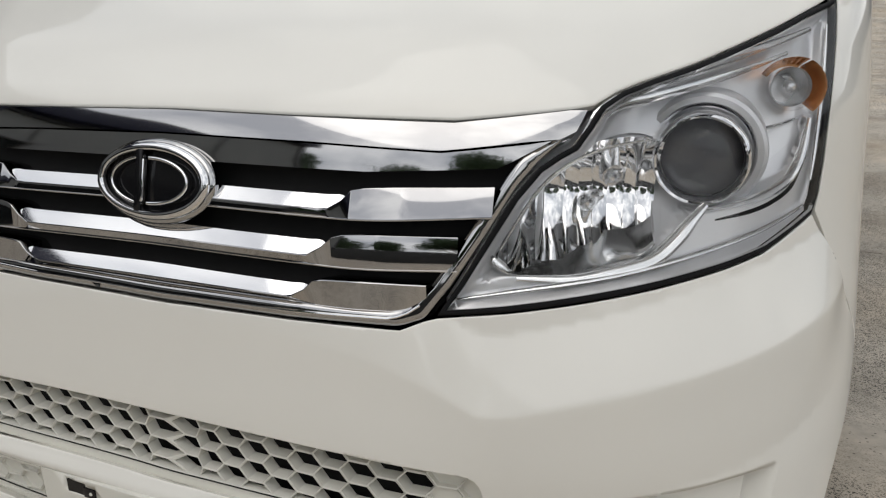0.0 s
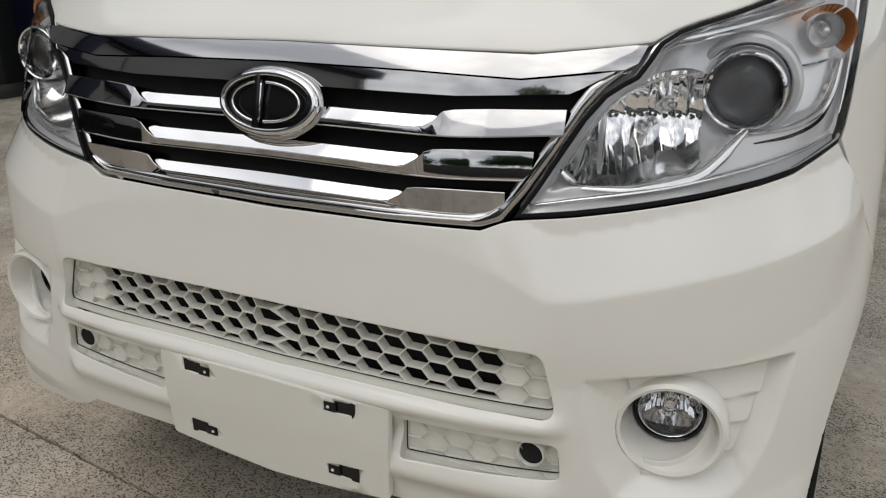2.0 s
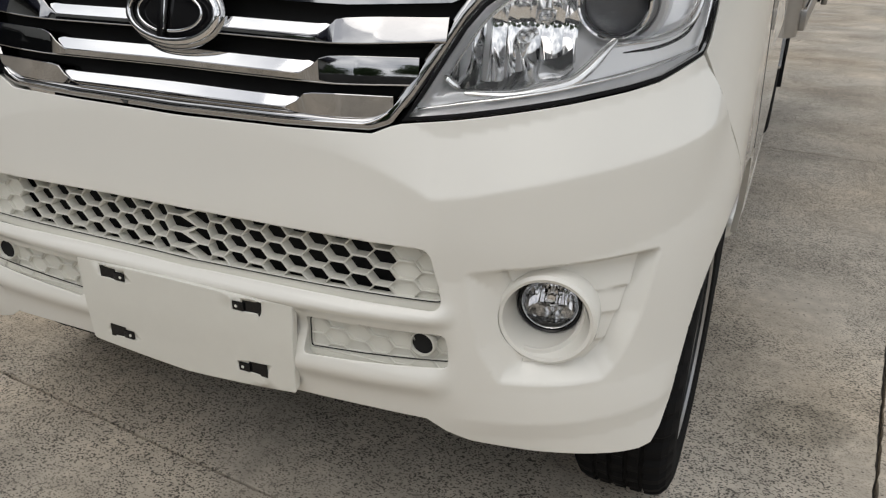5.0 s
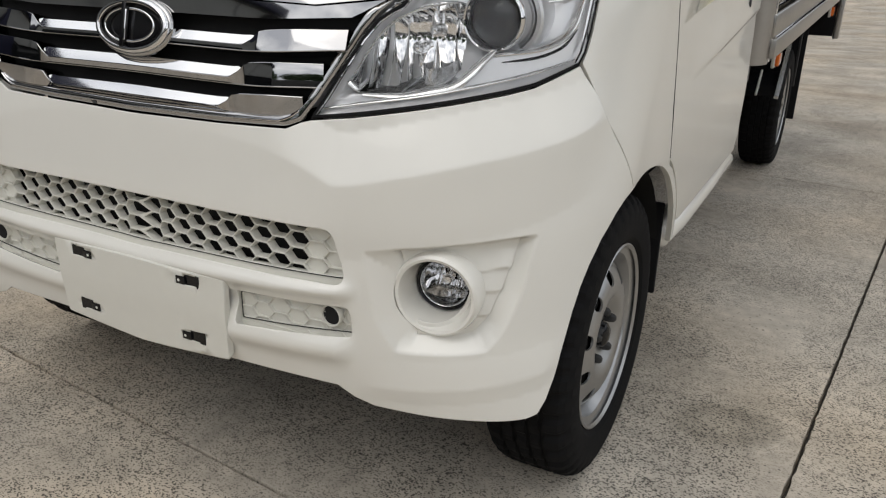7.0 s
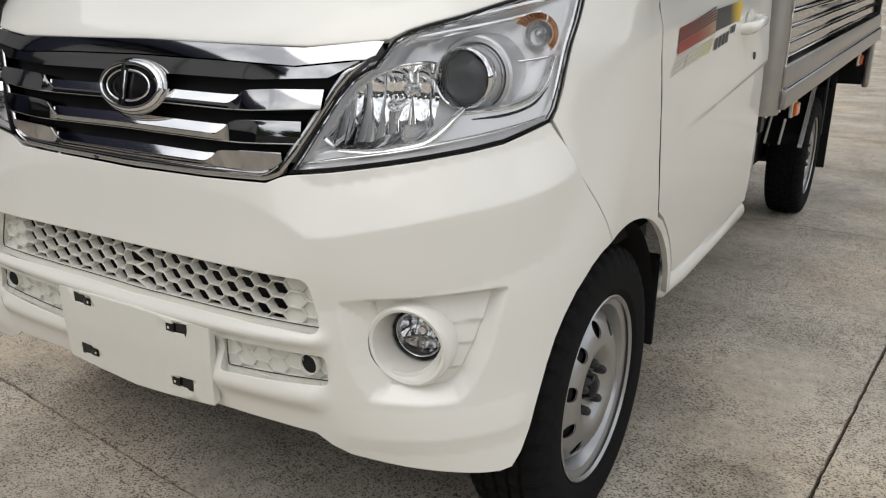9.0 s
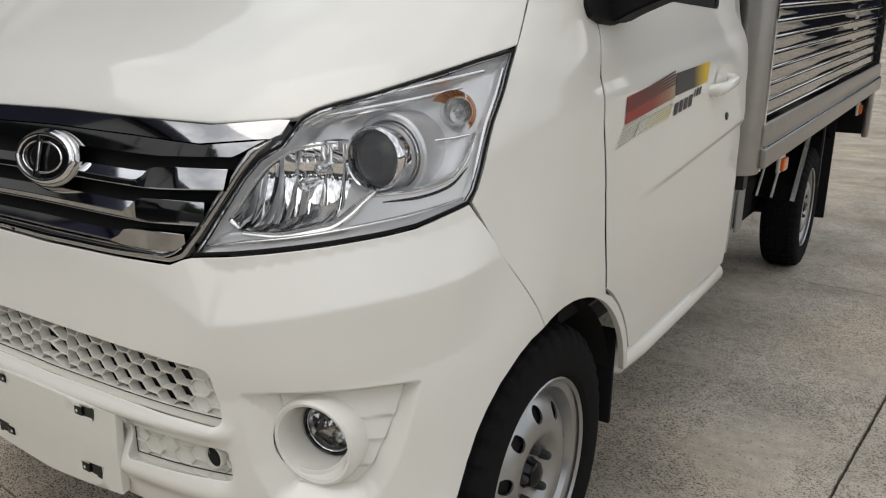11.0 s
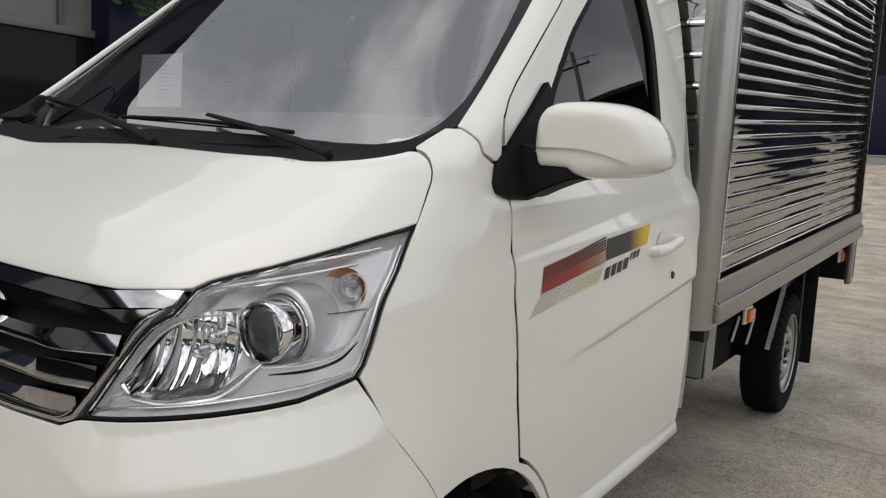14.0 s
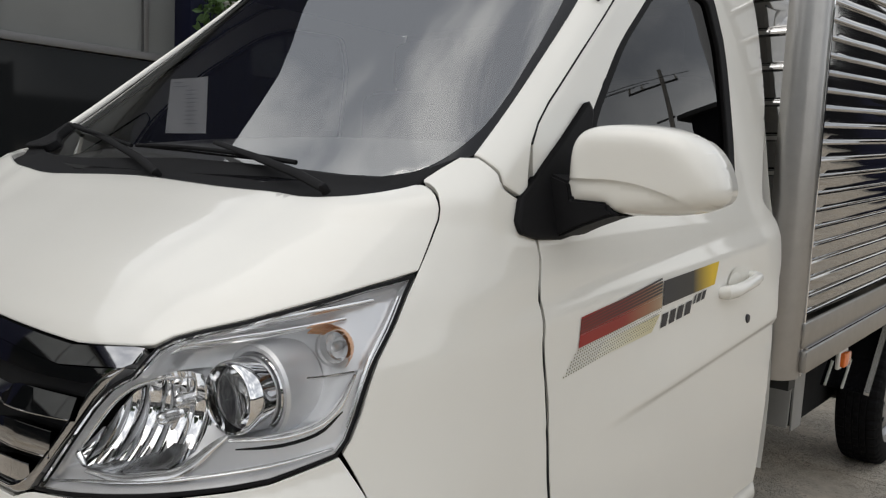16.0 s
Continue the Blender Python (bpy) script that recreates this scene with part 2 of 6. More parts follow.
    halve.inputs[1].default_value = 0.5
    l.new(geo.outputs["Position"], place.inputs["Vector"])
    l.new(geo.outputs["Position"], ragged.inputs["Vector"])
    l.new(place.outputs["Vector"], far.inputs[0])
    l.new(ragged.outputs["Fac"], bent.inputs[0])
    l.new(far.outputs["Value"], bent.inputs[2])
    l.new(bent.outputs[0], halve.inputs[0])
    l.new(halve.outputs[0], ring.inputs["Fac"])
    oil = n.new("ShaderNodeMix")
    oil.data_type, oil.blend_type = "RGBA", "MULTIPLY"
    oil.inputs[0].default_value = 1.0
    l.new(base, oil.inputs[6])
    l.new(ring.outputs["Color"], oil.inputs[7])
    # brownish drift over the slabs
    rust = n.new("ShaderNodeTexNoise")
    rust.inputs["Scale"].default_value, rust.inputs["Detail"].default_value = .9, 5
    tint = n.new("ShaderNodeValToRGB")
    tint.color_ramp.elements[0].position, tint.color_ramp.elements[0].color = .42, (1, 1, 1, 1)
    tint.color_ramp.elements[1].position, tint.color_ramp.elements[1].color = .66, (.96, .90, .82, 1)
    l.new(geo.outputs["Position"], rust.inputs["Vector"])
    l.new(rust.outputs["Fac"], tint.inputs["Fac"])
    warm = n.new("ShaderNodeMix")
    warm.data_type, warm.blend_type = "RGBA", "MULTIPLY"
    warm.inputs[0].default_value = 1.0
    l.new(oil.outputs[2], warm.inputs[6])
    l.new(tint.outputs["Color"], warm.inputs[7])
    mul = n.new("ShaderNodeMix")
    mul.data_type, mul.blend_type = "RGBA", "MULTIPLY"
    mul.inputs[0].default_value = 1.0
    l.new(warm.outputs[2], mul.inputs[6])
    l.new(both.outputs[0], mul.inputs[7])
    l.new(mul.outputs[2], b.inputs["Base Color"])
    relief = n.new("ShaderNodeBump")
    relief.inputs["Strength"].default_value, relief.inputs["Distance"].default_value = 0.5, 0.003
    l.new(amount.outputs[0], relief.inputs["Height"])
    l.new(relief.outputs["Normal"], b.inputs["Normal"])
    return m


CONCRETE = concrete_material()

# ==== build ====
def curve(*pairs):
    """A smooth function through (x, y) pairs, flat past the ends."""
    xs, ys = np.array(pairs, float).T
    d = np.diff(ys) / np.diff(xs)
    m = np.r_[d[0], [0 if a * b <= 0 else 2 * a * b / (a + b) for a, b in zip(d[:-1], d[1:])], d[-1]]

    def f(x):
        x = np.clip(x, xs[0], xs[-1])
        i = np.clip(np.searchsorted(xs, x) - 1, 0, len(xs) - 2)
        h = xs[i + 1] - xs[i]
        t = (x - xs[i]) / h
        return (ys[i] * (1 + 2 * t) * (1 - t) ** 2 + h * m[i] * t * (1 - t) ** 2
                + ys[i + 1] * t * t * (3 - 2 * t) + h * m[i + 1] * t * t * (t - 1))
    return f


# the cab's shell, height by height: its nose line, its half width, the depth of its rounded corner
NOSE = curve((.27, .012), (.33, -.004), (.40, -.014), (.50, -.016), (.58, -.012), (.66, 0), (.76, .018), (.86, .044), (.94, .071),
             (1.0, .125), (1.06, .205), (1.11, .282), (1.146, .341), (1.168, .408), (1.30, .545), (1.40, .648), (1.60, .852), (1.74, .995), (1.80, 1.085), (1.83, 1.2))
NOSE_SIDE = curve((.27, .012), (.33, -.004), (.40, -.014), (.50, -.016), (.58, -.012), (.66, 0), (.76, .018), (.86, .044), (.94, .071),
                  (1.0, .125), (1.06, .205), (1.11, .288), (1.16, .372), (1.21, .440), (1.30, .545), (1.40, .648), (1.60, .852), (1.74, .995), (1.80, 1.085), (1.83, 1.2))
HALF = curve((.27, .735), (.37, .742), (.5, .75), (.62, .752), (.75, .748), (.87, .743), (1.0, .737), (1.09, .725), (1.16, .710), (1.3, .688), (1.5, .655), (1.7, .612), (1.80, .55), (1.83, .48))
CORNER = curve((.27, .20), (.36, .28), (.48, .35), (.59, .385), (.70, .43), (.83, .475), (.95, .465), (1.05, .365), (1.11, .25), (1.158, .15), (1.21, .14), (1.5, .18), (1.83, .2))
ANG = np.linspace(0, np.pi / 2, 400)
_x, _y = .745 * np.sqrt(np.sin(ANG)), .42 * (1 - np.cos(ANG))
ARC = np.r_[0, np.cumsum(np.hypot(np.diff(_x), np.diff(_y)))]
QC = ARC[-1]


def shell(q, z):
    """A point of the smooth cab shell: q runs round it from the middle of the nose, z is the height."""
    q, z = np.asarray(q, float), np.asarray(z, float)
    a = np.interp(np.abs(q), ARC, ANG)
    x = HALF(z) * np.sqrt(np.sin(a))
    t = np.clip((np.abs(q) - .60) / .16, 0, 1)
    t = t * t * (3 - 2 * t)
    y = NOSE(z) * (1 - t) + NOSE_SIDE(z) * t + CORNER(z) * (1 - np.cos(a)) + np.maximum(np.abs(q) - QC, 0)
    return np.stack([np.sign(q) * x, y, z + 0 * x], -1)


def q_y(y, z):
    """q of the shell's point at depth y, on the right."""
    past = y - NOSE_SIDE(z) - CORNER(z)
    return np.where(past > 0, QC + past, np.interp(np.arccos(np.clip(1 - (y - NOSE_SIDE(z)) / CORNER(z), -1, 1)), ANG, ARC))


# ---- mesh tools ----
from mathutils.geometry import delaunay_2d_cdt


def mesh_of(name, verts, faces, smooth=True, angle=35):
    me = bpy.data.meshes.new(name)
    me.from_pydata([tuple(map(float, v)) for v in verts], [], [tuple(map(int, f)) for f in faces])
    me.validate()
    if smooth:
        me.shade_smooth()
        me.set_sharp_from_angle(angle=radians(angle))
    return me


def part(name, me, mat, parent, label="", m=None):
    """One mesh object under a thing or a part; a bmesh is turned into a mesh first."""
    if isinstance(me, bmesh.types.BMesh):
        bm, me = me, bpy.data.meshes.new(name)
        bm.to_mesh(me)
        bm.free()
        me.shade_smooth()
        me.set_sharp_from_angle(angle=radians(35))
    if not me.materials:
        me.materials.append(mat)
    ob = new(name, me)
    ob.parent = parent
    if m is not None:
        ob.matrix_basis = m
    return tagged(ob, label)


def thing(name, label, category, at=(0, 0, 0), group="", kind=""):
    ob = new(name)
    ob.empty_display_size = 0.1
    ob.location = at
    return tagged(ob, label, category, group, kind)


def box(sx, sy, sz, at=(0, 0, 0), bevel=0.0, taper=1.0):
    bm = bmesh.new()
    bmesh.ops.create_cube(bm, size=1)
    for v in bm.verts:
        k = taper if v.co.z < 0 else 1
        v.co = Vector((v.co.x * sx * k, v.co.y * sy * k, v.co.z * sz)) + Vector(at)
    if bevel:
        bmesh.ops.bevel(bm, geom=bm.edges[:], offset=bevel, segments=2, affect="EDGES", profile=0.5)
    return bm


def joined(*bms):
    """Several bmeshes as one."""
    out = bmesh.new()
    for b in bms:
        me = bpy.data.meshes.new("piece")
        b.to_mesh(me)
        b.free()
        out.from_mesh(me)
        bpy.data.meshes.remove(me)
    return out


def lathe(profile, n=48, axis="y"):
    """Turns (radius, along) pairs round an axis."""
    verts, faces, k = [], [], len(profile)
    for i in range(n):
        a = 2 * math.pi * i / n
        for r, t in profile:
            u, v = r * math.cos(a), r * math.sin(a)
            verts.append((u, t, v) if axis == "y" else (t, u, v) if axis == "x" else (u, v, t))
    for i in range(n):
        for j in range(k - 1):
            a, b = i * k + j, ((i + 1) % n) * k + j
            faces.append((a, a + 1, b + 1, b))
    return verts, faces


def tube(points, r, n=10, close=False, flat=1.0):
    """A round bar along points; r may be a list. The ends are capped."""
    pts = [Vector(p) for p in points]
    rs = r if isinstance(r, (list, tuple)) else [r] * len(pts)
    verts, faces = [], []
    side = None
    for i, p in enumerate(pts):
        d = (pts[(i + 1) % len(pts)] if close else pts[min(i + 1, len(pts) - 1)]) - (pts[i - 1] if (i or close) else pts[0])
        d.normalize()
        side = (side - d * side.dot(d)).normalized() if side else d.orthogonal().normalized()
        up = d.cross(side)
        for j in range(n):
            a = 2 * math.pi * j / n
            verts.append(p + side * (rs[i] * math.cos(a)) + up * (rs[i] * flat * math.sin(a)))
    for i in range(len(pts) if close else len(pts) - 1):
        for j in range(n):
            a, b = i * n, ((i + 1) % len(pts)) * n
            faces.append((a + j, a + (j + 1) % n, b + (j + 1) % n, b + j))
    if not close:
        faces += [tuple(range(n))[::-1], tuple(range(len(verts) - n, len(verts)))]
    return verts, faces


def sheet(f, us, vs, flip=False):
    """A grid of quads through f(u, v)."""
    verts = [f(u, v) for u in us for v in vs]
    k = len(vs)
    faces = [(i * k + j, (i + 1) * k + j, (i + 1) * k + j + 1, i * k + j + 1) for i in range(len(us) - 1) for j in range(k - 1)]
    return verts, [f[::-1] for f in faces] if flip else faces


def dense(line, step, close=True):
    """The outline with long edges divided."""
    out = []
    n = len(line)
    for i in range(n if close else n - 1):
        a, b = np.array(line[i], float), np.array(line[(i + 1) % n], float)
        k = max(1, int(np.ceil(np.linalg.norm(b - a) / step)))
        out += [a + (b - a) * j / k for j in range(k)]
    return np.array(out if close else out + [np.array(line[-1], float)])


def rounded(line, r, n=4):
    """The outline with its corners rounded."""
    out, k = [], len(line)
    for i in range(k):
        p, a, b = np.array(line[i], float), np.array(line[i - 1], float), np.array(line[(i + 1) % k], float)
        u, v = a - p, b - p
        lu, lv = np.linalg.norm(u), np.linalg.norm(v)
        c = np.dot(u, v) / (lu * lv)
        if c < -0.97:
            out.append(tuple(p))
            continue
        d = min(r, lu * 0.45, lv * 0.45)
        a, b = p + u / lu * d, p + v / lv * d
        for j in range(n + 1):
            t = j / n
            out.append(tuple(a * (1 - t) ** 2 + 2 * p * t * (1 - t) + b * t * t))
    return out


def area2(p):
    return 0.5 * np.sum(p[:, 0] * np.roll(p[:, 1], -1) - np.roll(p[:, 0], -1) * p[:, 1])


def outward(p):
    """Outward unit normals at the corners of a counter-clockwise outline."""
    e = np.roll(p, -1, 0) - p
    n = np.stack([e[:, 1], -e[:, 0]], 1) / (np.linalg.norm(e, axis=1)[:, None] + 1e-12)
    m = n + np.roll(n, 1, 0)
    m /= np.linalg.norm(m, axis=1)[:, None] + 1e-9
    return m / np.maximum(0.5, np.sum(m * n, 1))[:, None]


def inside(poly, pts):
    x, y = pts[:, 0], pts[:, 1]
    out = np.zeros(len(pts), bool)
    for (ax, ay), (bx, by) in zip(poly, np.roll(poly, -1, 0)):
        hit = ((ay > y) != (by > y)) & (x < (bx - ax) * (y - ay) / (by - ay + 1e-15) + ax)
        out ^= hit
    return out


def distance(poly, pts):
    """Distance of points to an outline."""
    best = np.full(len(pts), 9.0)
    for a, b in zip(poly, np.roll(poly, -1, 0)):
        ab = b - a
        t = np.clip(((pts - a) @ ab) / (ab @ ab + 1e-15), 0, 1)
        best = np.minimum(best, np.linalg.norm(pts - a - t[:, None] * ab, axis=1))
    return best


def distance_to(marks, pts):
    """Distance of points to the nearest of some marks."""
    return np.array([np.min(np.hypot(*(marks - p).T)) for p in pts])


def fill(outline, holes, step, ring, along=()):
    """Triangles inside an outline: points, triangles, and per ring of the border the indices of its points with outward directions."""
    rings = []
    for k, line in enumerate([outline, *holes]):
        p = dense(line, step)
        if (area2(p) > 0) == (k > 0):
            p = p[::-1]
        rings.append(p)
    pts, edges, borders = [], [], []
    for p in rings:
        s = len(pts)
        pts += list(p)
        edges += [(s + i, s + (i + 1) % len(p)) for i in range(len(p))]
        borders.append((np.arange(s, s + len(p)), outward(p)))
    lo, hi = rings[0].min(0), rings[0].max(0)
    gx, gy = np.meshgrid(np.arange(lo[0], hi[0], step), np.arange(lo[1], hi[1], step * 0.87))
    gx[1::2] += step / 2
    g = np.stack([gx.ravel(), gy.ravel()], 1)
    if len(along):
        g = g[distance_to(np.array(along), g) > step * .4]
        g = np.concatenate([np.array(along), g])
    cand = [g] if not ring else [np.concatenate([p - outward(p) * ring for p in rings]), g]
    for n, c in enumerate(cand):
        ok = inside(rings[0], c)
        far = distance(rings[0], c)
        for h in rings[1:]:
            ok &= ~inside(h, c)
            far = np.minimum(far, distance(h, c))
        ok &= far > (ring * 0.8 if ring and n == 0 else max(ring * 1.6, step * (0.5 if not len(along) else .35)))
        pts += list(c[ok])
    v, e, f, ov, _, _ = delaunay_2d_cdt([Vector(p) for p in pts], edges, [], 0, 1e-7)
    where = {}
    for i, src in enumerate(ov):
        for s in src:
            where[s] = i
    v = np.array([tuple(p) for p in v])
    f = np.array([t for t in f if len(t) == 3])
    mid = v[f].mean(1)
    ok = inside(rings[0], mid)
    for h in rings[1:]:
        ok &= ~inside(h, mid)
    f = f[ok]
    a = v[f]
    turn = (a[:, 1, 0] - a[:, 0, 0]) * (a[:, 2, 1] - a[:, 0, 1]) - (a[:, 1, 1] - a[:, 0, 1]) * (a[:, 2, 0] - a[:, 0, 0])
    f = f[np.abs(turn) > 1e-12]
    turn = turn[np.abs(turn) > 1e-12]
    f[turn < 0] = f[turn < 0][:, ::-1]
    return v, f, [(np.array([where[i] for i in idx]), n) for idx, n in borders]


def normals_of(surf, uv):
    h = 1e-3
    du = surf(uv[:, 0] + h, uv[:, 1]) - surf(uv[:, 0] - h, uv[:, 1])
    dv = surf(uv[:, 0], uv[:, 1] + h) - surf(uv[:, 0], uv[:, 1] - h)
    n = np.cross(du, dv)
    return n / (np.linalg.norm(n, axis=1)[:, None] + 1e-12), du, dv


def panel(name, outline, surf, holes=(), off=0.0, step=0.02, lip=0.0025, thick=0.012, gap=0.0, side=1, along=()):
    """A curved sheet-metal panel with rolled edges. surf(q, z) gives places, off lifts it off that surface; side -1 mirrors it."""
    outline = np.array(outline, float)
    if area2(outline) < 0:
        outline = outline[::-1]
    if gap:
        outline = outline - outward(outline) * gap
    uv, tris, borders = fill(outline, holes, step, lip * 1.6 if lip else 0, along)
    n, du, dv = normals_of(surf, uv)
    p = surf(uv[:, 0], uv[:, 1]) + n * off
    shade = n.copy()
    verts, faces = p.copy(), [tuple(t) for t in tris]
    extra, extra_n = [], []
    base = len(p)
    for idx, out in borders:
        tu = du[idx] / (np.linalg.norm(du[idx], axis=1)[:, None] + 1e-12)
        tv = dv[idx] / (np.linalg.norm(dv[idx], axis=1)[:, None] + 1e-12)
        dirn = tu * out[:, :1] + tv * out[:, 1:]
        dirn /= np.linalg.norm(dirn, axis=1)[:, None] + 1e-12
        verts[idx] = p[idx] - n[idx] * lip
        if lip:
            s = n[idx] + dirn * 0.9
            shade[idx] = s / np.linalg.norm(s, axis=1)[:, None]
        if thick:
            k = len(idx)
            a, b = verts[idx], verts[idx] - n[idx] * thick - dirn * thick * 0.1
            s0 = base + len(extra)
            extra += list(a) + list(b)
            extra_n += list(dirn) * 2
            faces += [(s0 + i, s0 + k + i, s0 + k + (i + 1) % k, s0 + (i + 1) % k) for i in range(k)]
    allv = np.concatenate([verts, np.array(extra)]) if extra else verts
    alln = np.concatenate([shade, np.array(extra_n)]) if extra else shade
    if side < 0:
        allv, alln, faces = allv * (-1, 1, 1), alln * (-1, 1, 1), [f[::-1] for f in faces]
    me = mesh_of(name, allv, faces)
    if len(me.vertices) == len(alln):
        me.normals_split_custom_set_from_vertices([tuple(x) for x in alln])
    return me


def both_ways(half):
    """A right-hand outline from the middle top round to the middle bottom, closed over the left."""
    return list(half) + [(-q, z) for q, z in reversed(half) if abs(q) > 1e-6]


def smooth01(x, a, b):
    t = np.clip((x - a) / (b - a), 0, 1)
    return t * t * (3 - 2 * t)




# ---- the cab's surface ----
HUB_Y, HUB_Z, REAR_Y = 0.478, 0.285, 3.42
FOG_OUT = np.array([(.450, .562), (.514, .571), (.584, .579), (.661, .5865), (.7215, .590), (.718, .572), (.7065, .500), (.692, .458), (.678, .428), (.660, .410), (.600, .404), (.508, .402), (.474, .450)])
FOG_IN = np.array([(.505, .564), (.560, .5700), (.630, .5775), (.699, .5835), (.690, .545), (.675, .502), (.656, .458), (.634, .436), (.600, .430), (.540, .428), (.514, .500)])
RIDGE = curve((0, .716), (.15, .711), (.27, .698), (.34, .680), (.385, .662), (.402, .6555), (.42, .6575), (.505, .676), (.622, .702), (.70, .718), (.83, .752))
CHIN = curve((.40, .326), (.451, .3316), (.608, .3442), (.759, .3619), (.83, .372))


def relief(q, z):
    """How far the bumper stands out of the smooth shell."""
    q, z = np.abs(np.asarray(q, float)), np.asarray(z, float)
    r = RIDGE(q)
    w = np.interp(q, [0, .15, .27, .36, .41], [.003, .004, .007, .013, .018]) * (1 - smooth01(q, .74, .86))
    k = np.sqrt((z - r) ** 2 + .003 ** 2)
    drop = np.interp(q, [.30, .42], [.22, .11])
    out = w * np.clip(1 - (k - .003) / np.where(z > r, .075, drop), 0, 1)
    # fog lamp pocket: a flat floor with slanting walls
    pts = np.stack([q.ravel(), z.ravel()], 1)
    d_out = np.where(inside(FOG_OUT, pts), distance(FOG_OUT, pts), 0)
    d_in = np.where(inside(FOG_IN, pts), 0, distance(FOG_IN, pts))
    out = out - .024 * (d_out / (d_out + d_in + 1e-9)).reshape(q.shape)
    # edge above the chin
    c = z - CHIN(q)
    out = out + .0050 * smooth01(q, .42, .52) * (1 - smooth01(q, .78, .84)) * np.clip(np.where(c > 0, 1 - c / .05, 1 + c / .030), 0, 1)
    mid = 1 - smooth01(q, .405, .45)
    zb = .478 + .016 * (q / .42) ** 2
    out = out + .016 * mid * np.exp(-((z - zb) / .015) ** 2)
    zb = .375 + .016 * (q / .42) ** 2
    out = out + .012 * mid * np.exp(-((z - zb) / .022) ** 2) - .010 * mid * np.exp(-((z - .435) / .02) ** 2)
    return out


def bumper_at(q, z):
    p = shell(q, z)
    n, _, _ = normals_of(shell, np.stack([np.ravel(q), np.ravel(z)], 1))
    return p + n.reshape(p.shape) * np.asarray(relief(q, z))[..., None]


def door_at(q, z):
    """The shell with the belt line and the slanting crease of the door."""
    p = shell(q, z)
    y = p[..., 1]
    belt = np.interp(y, [.35, .6, 1.7], [.955, .992, 1.10]) + .01
    crs = np.interp(y, [.6, .75, 1.64], [.734, .755, .851])
    out = .006 * smooth01(belt - z, 0, .05) * smooth01(y, .45, .6) + .009 * smooth01(z - crs, -.014, .006) * smooth01(y, .75, 1.10) * (1 - smooth01(z - crs, .004, .13))
    p[..., 0] += np.sign(p[..., 0]) * (out - .006 * smooth01(y, .45, .6) * .5)
    return p


truck = thing("cargo_truck", "small white cargo truck with chrome grille and stainless box", "truck", (-.009, 0, 0))
truck.scale = (1.012, 1, 1)

# bumper with its openings
BUMPER = both_ways([(0, .722), (.185, .726), (.314, .731), (.338, .742), (.352, .7465), (.420, .7555), (.478, .7650), (.560, .7790), (.595, .7855), (.632, .7920), (.675, .8010), (.747, .829),
                    (.811, .754), (.90, .680), (.985, .614)] + [(.945, .606), (.915, .591), (.877, .558), (.853, .523), (.838, .49), (.830, .451), (.827, .397), (.824, .348), (.816, .314), (.800, .292)]
                   + [(.77, .287), (.72, .286), (.573, .287), (.470, .290), (.435, .300), (.405, .318), (.32, .316), (.19, .310), (0, .303)])
HEX_UP = rounded(both_ways([(0, .587), (.31, .589), (.402, .590), (.424, .506), (.23, .501), (0, .496)]), .016)
HEX_LOW = rounded([(.214, .452), (.30, .457), (.428, .465), (.436, .416), (.30, .403), (.214, .396)], .008)
FOG_Q, FOG_Z = .562, .506
FOG_HOLE = [(FOG_Q + .064 * math.cos(a), FOG_Z - .007 + .063 * math.sin(a)) for a in np.linspace(0, 2 * math.pi, 28, endpoint=False)]
holes = [HEX_UP, HEX_LOW, [(-q, z) for q, z in HEX_LOW], FOG_HOLE, [(-q, z) for q, z in FOG_HOLE]]
FOG_LINES = []
for line, offsets in ((FOG_OUT, (-.004, 0, .004)), (FOG_IN, (-.004, 0, .004))):
    line = dense(line if area2(line) > 0 else line[::-1], .006)
    FOG_LINES += [(sg * p[0], p[1]) for sg in (1, -1) for d in offsets for p in line - outward(line) * d if math.hypot(p[0] - FOG_Q, p[1] - FOG_Z + .007) > .071]
CHIN_LINES = [(sg * q, float(CHIN(q)) + d) for sg in (1, -1) for q in np.arange(.45, .82, .007) for d in (-.014, -.005, 0, .006)]
RIDGE_LINES = FOG_LINES + CHIN_LINES + [(sg * q, float(RIDGE(q)) + d) for sg in (1, -1) for q in np.arange(.006, .86, .006) for d in (-.006, -.002, .002, .006)]
bumper = part("front_bumper", panel("front_bumper", BUMPER, bumper_at, holes, step=.0072, lip=.0012, thick=.036, gap=.0003, along=RIDGE_LINES), PAINT, truck)


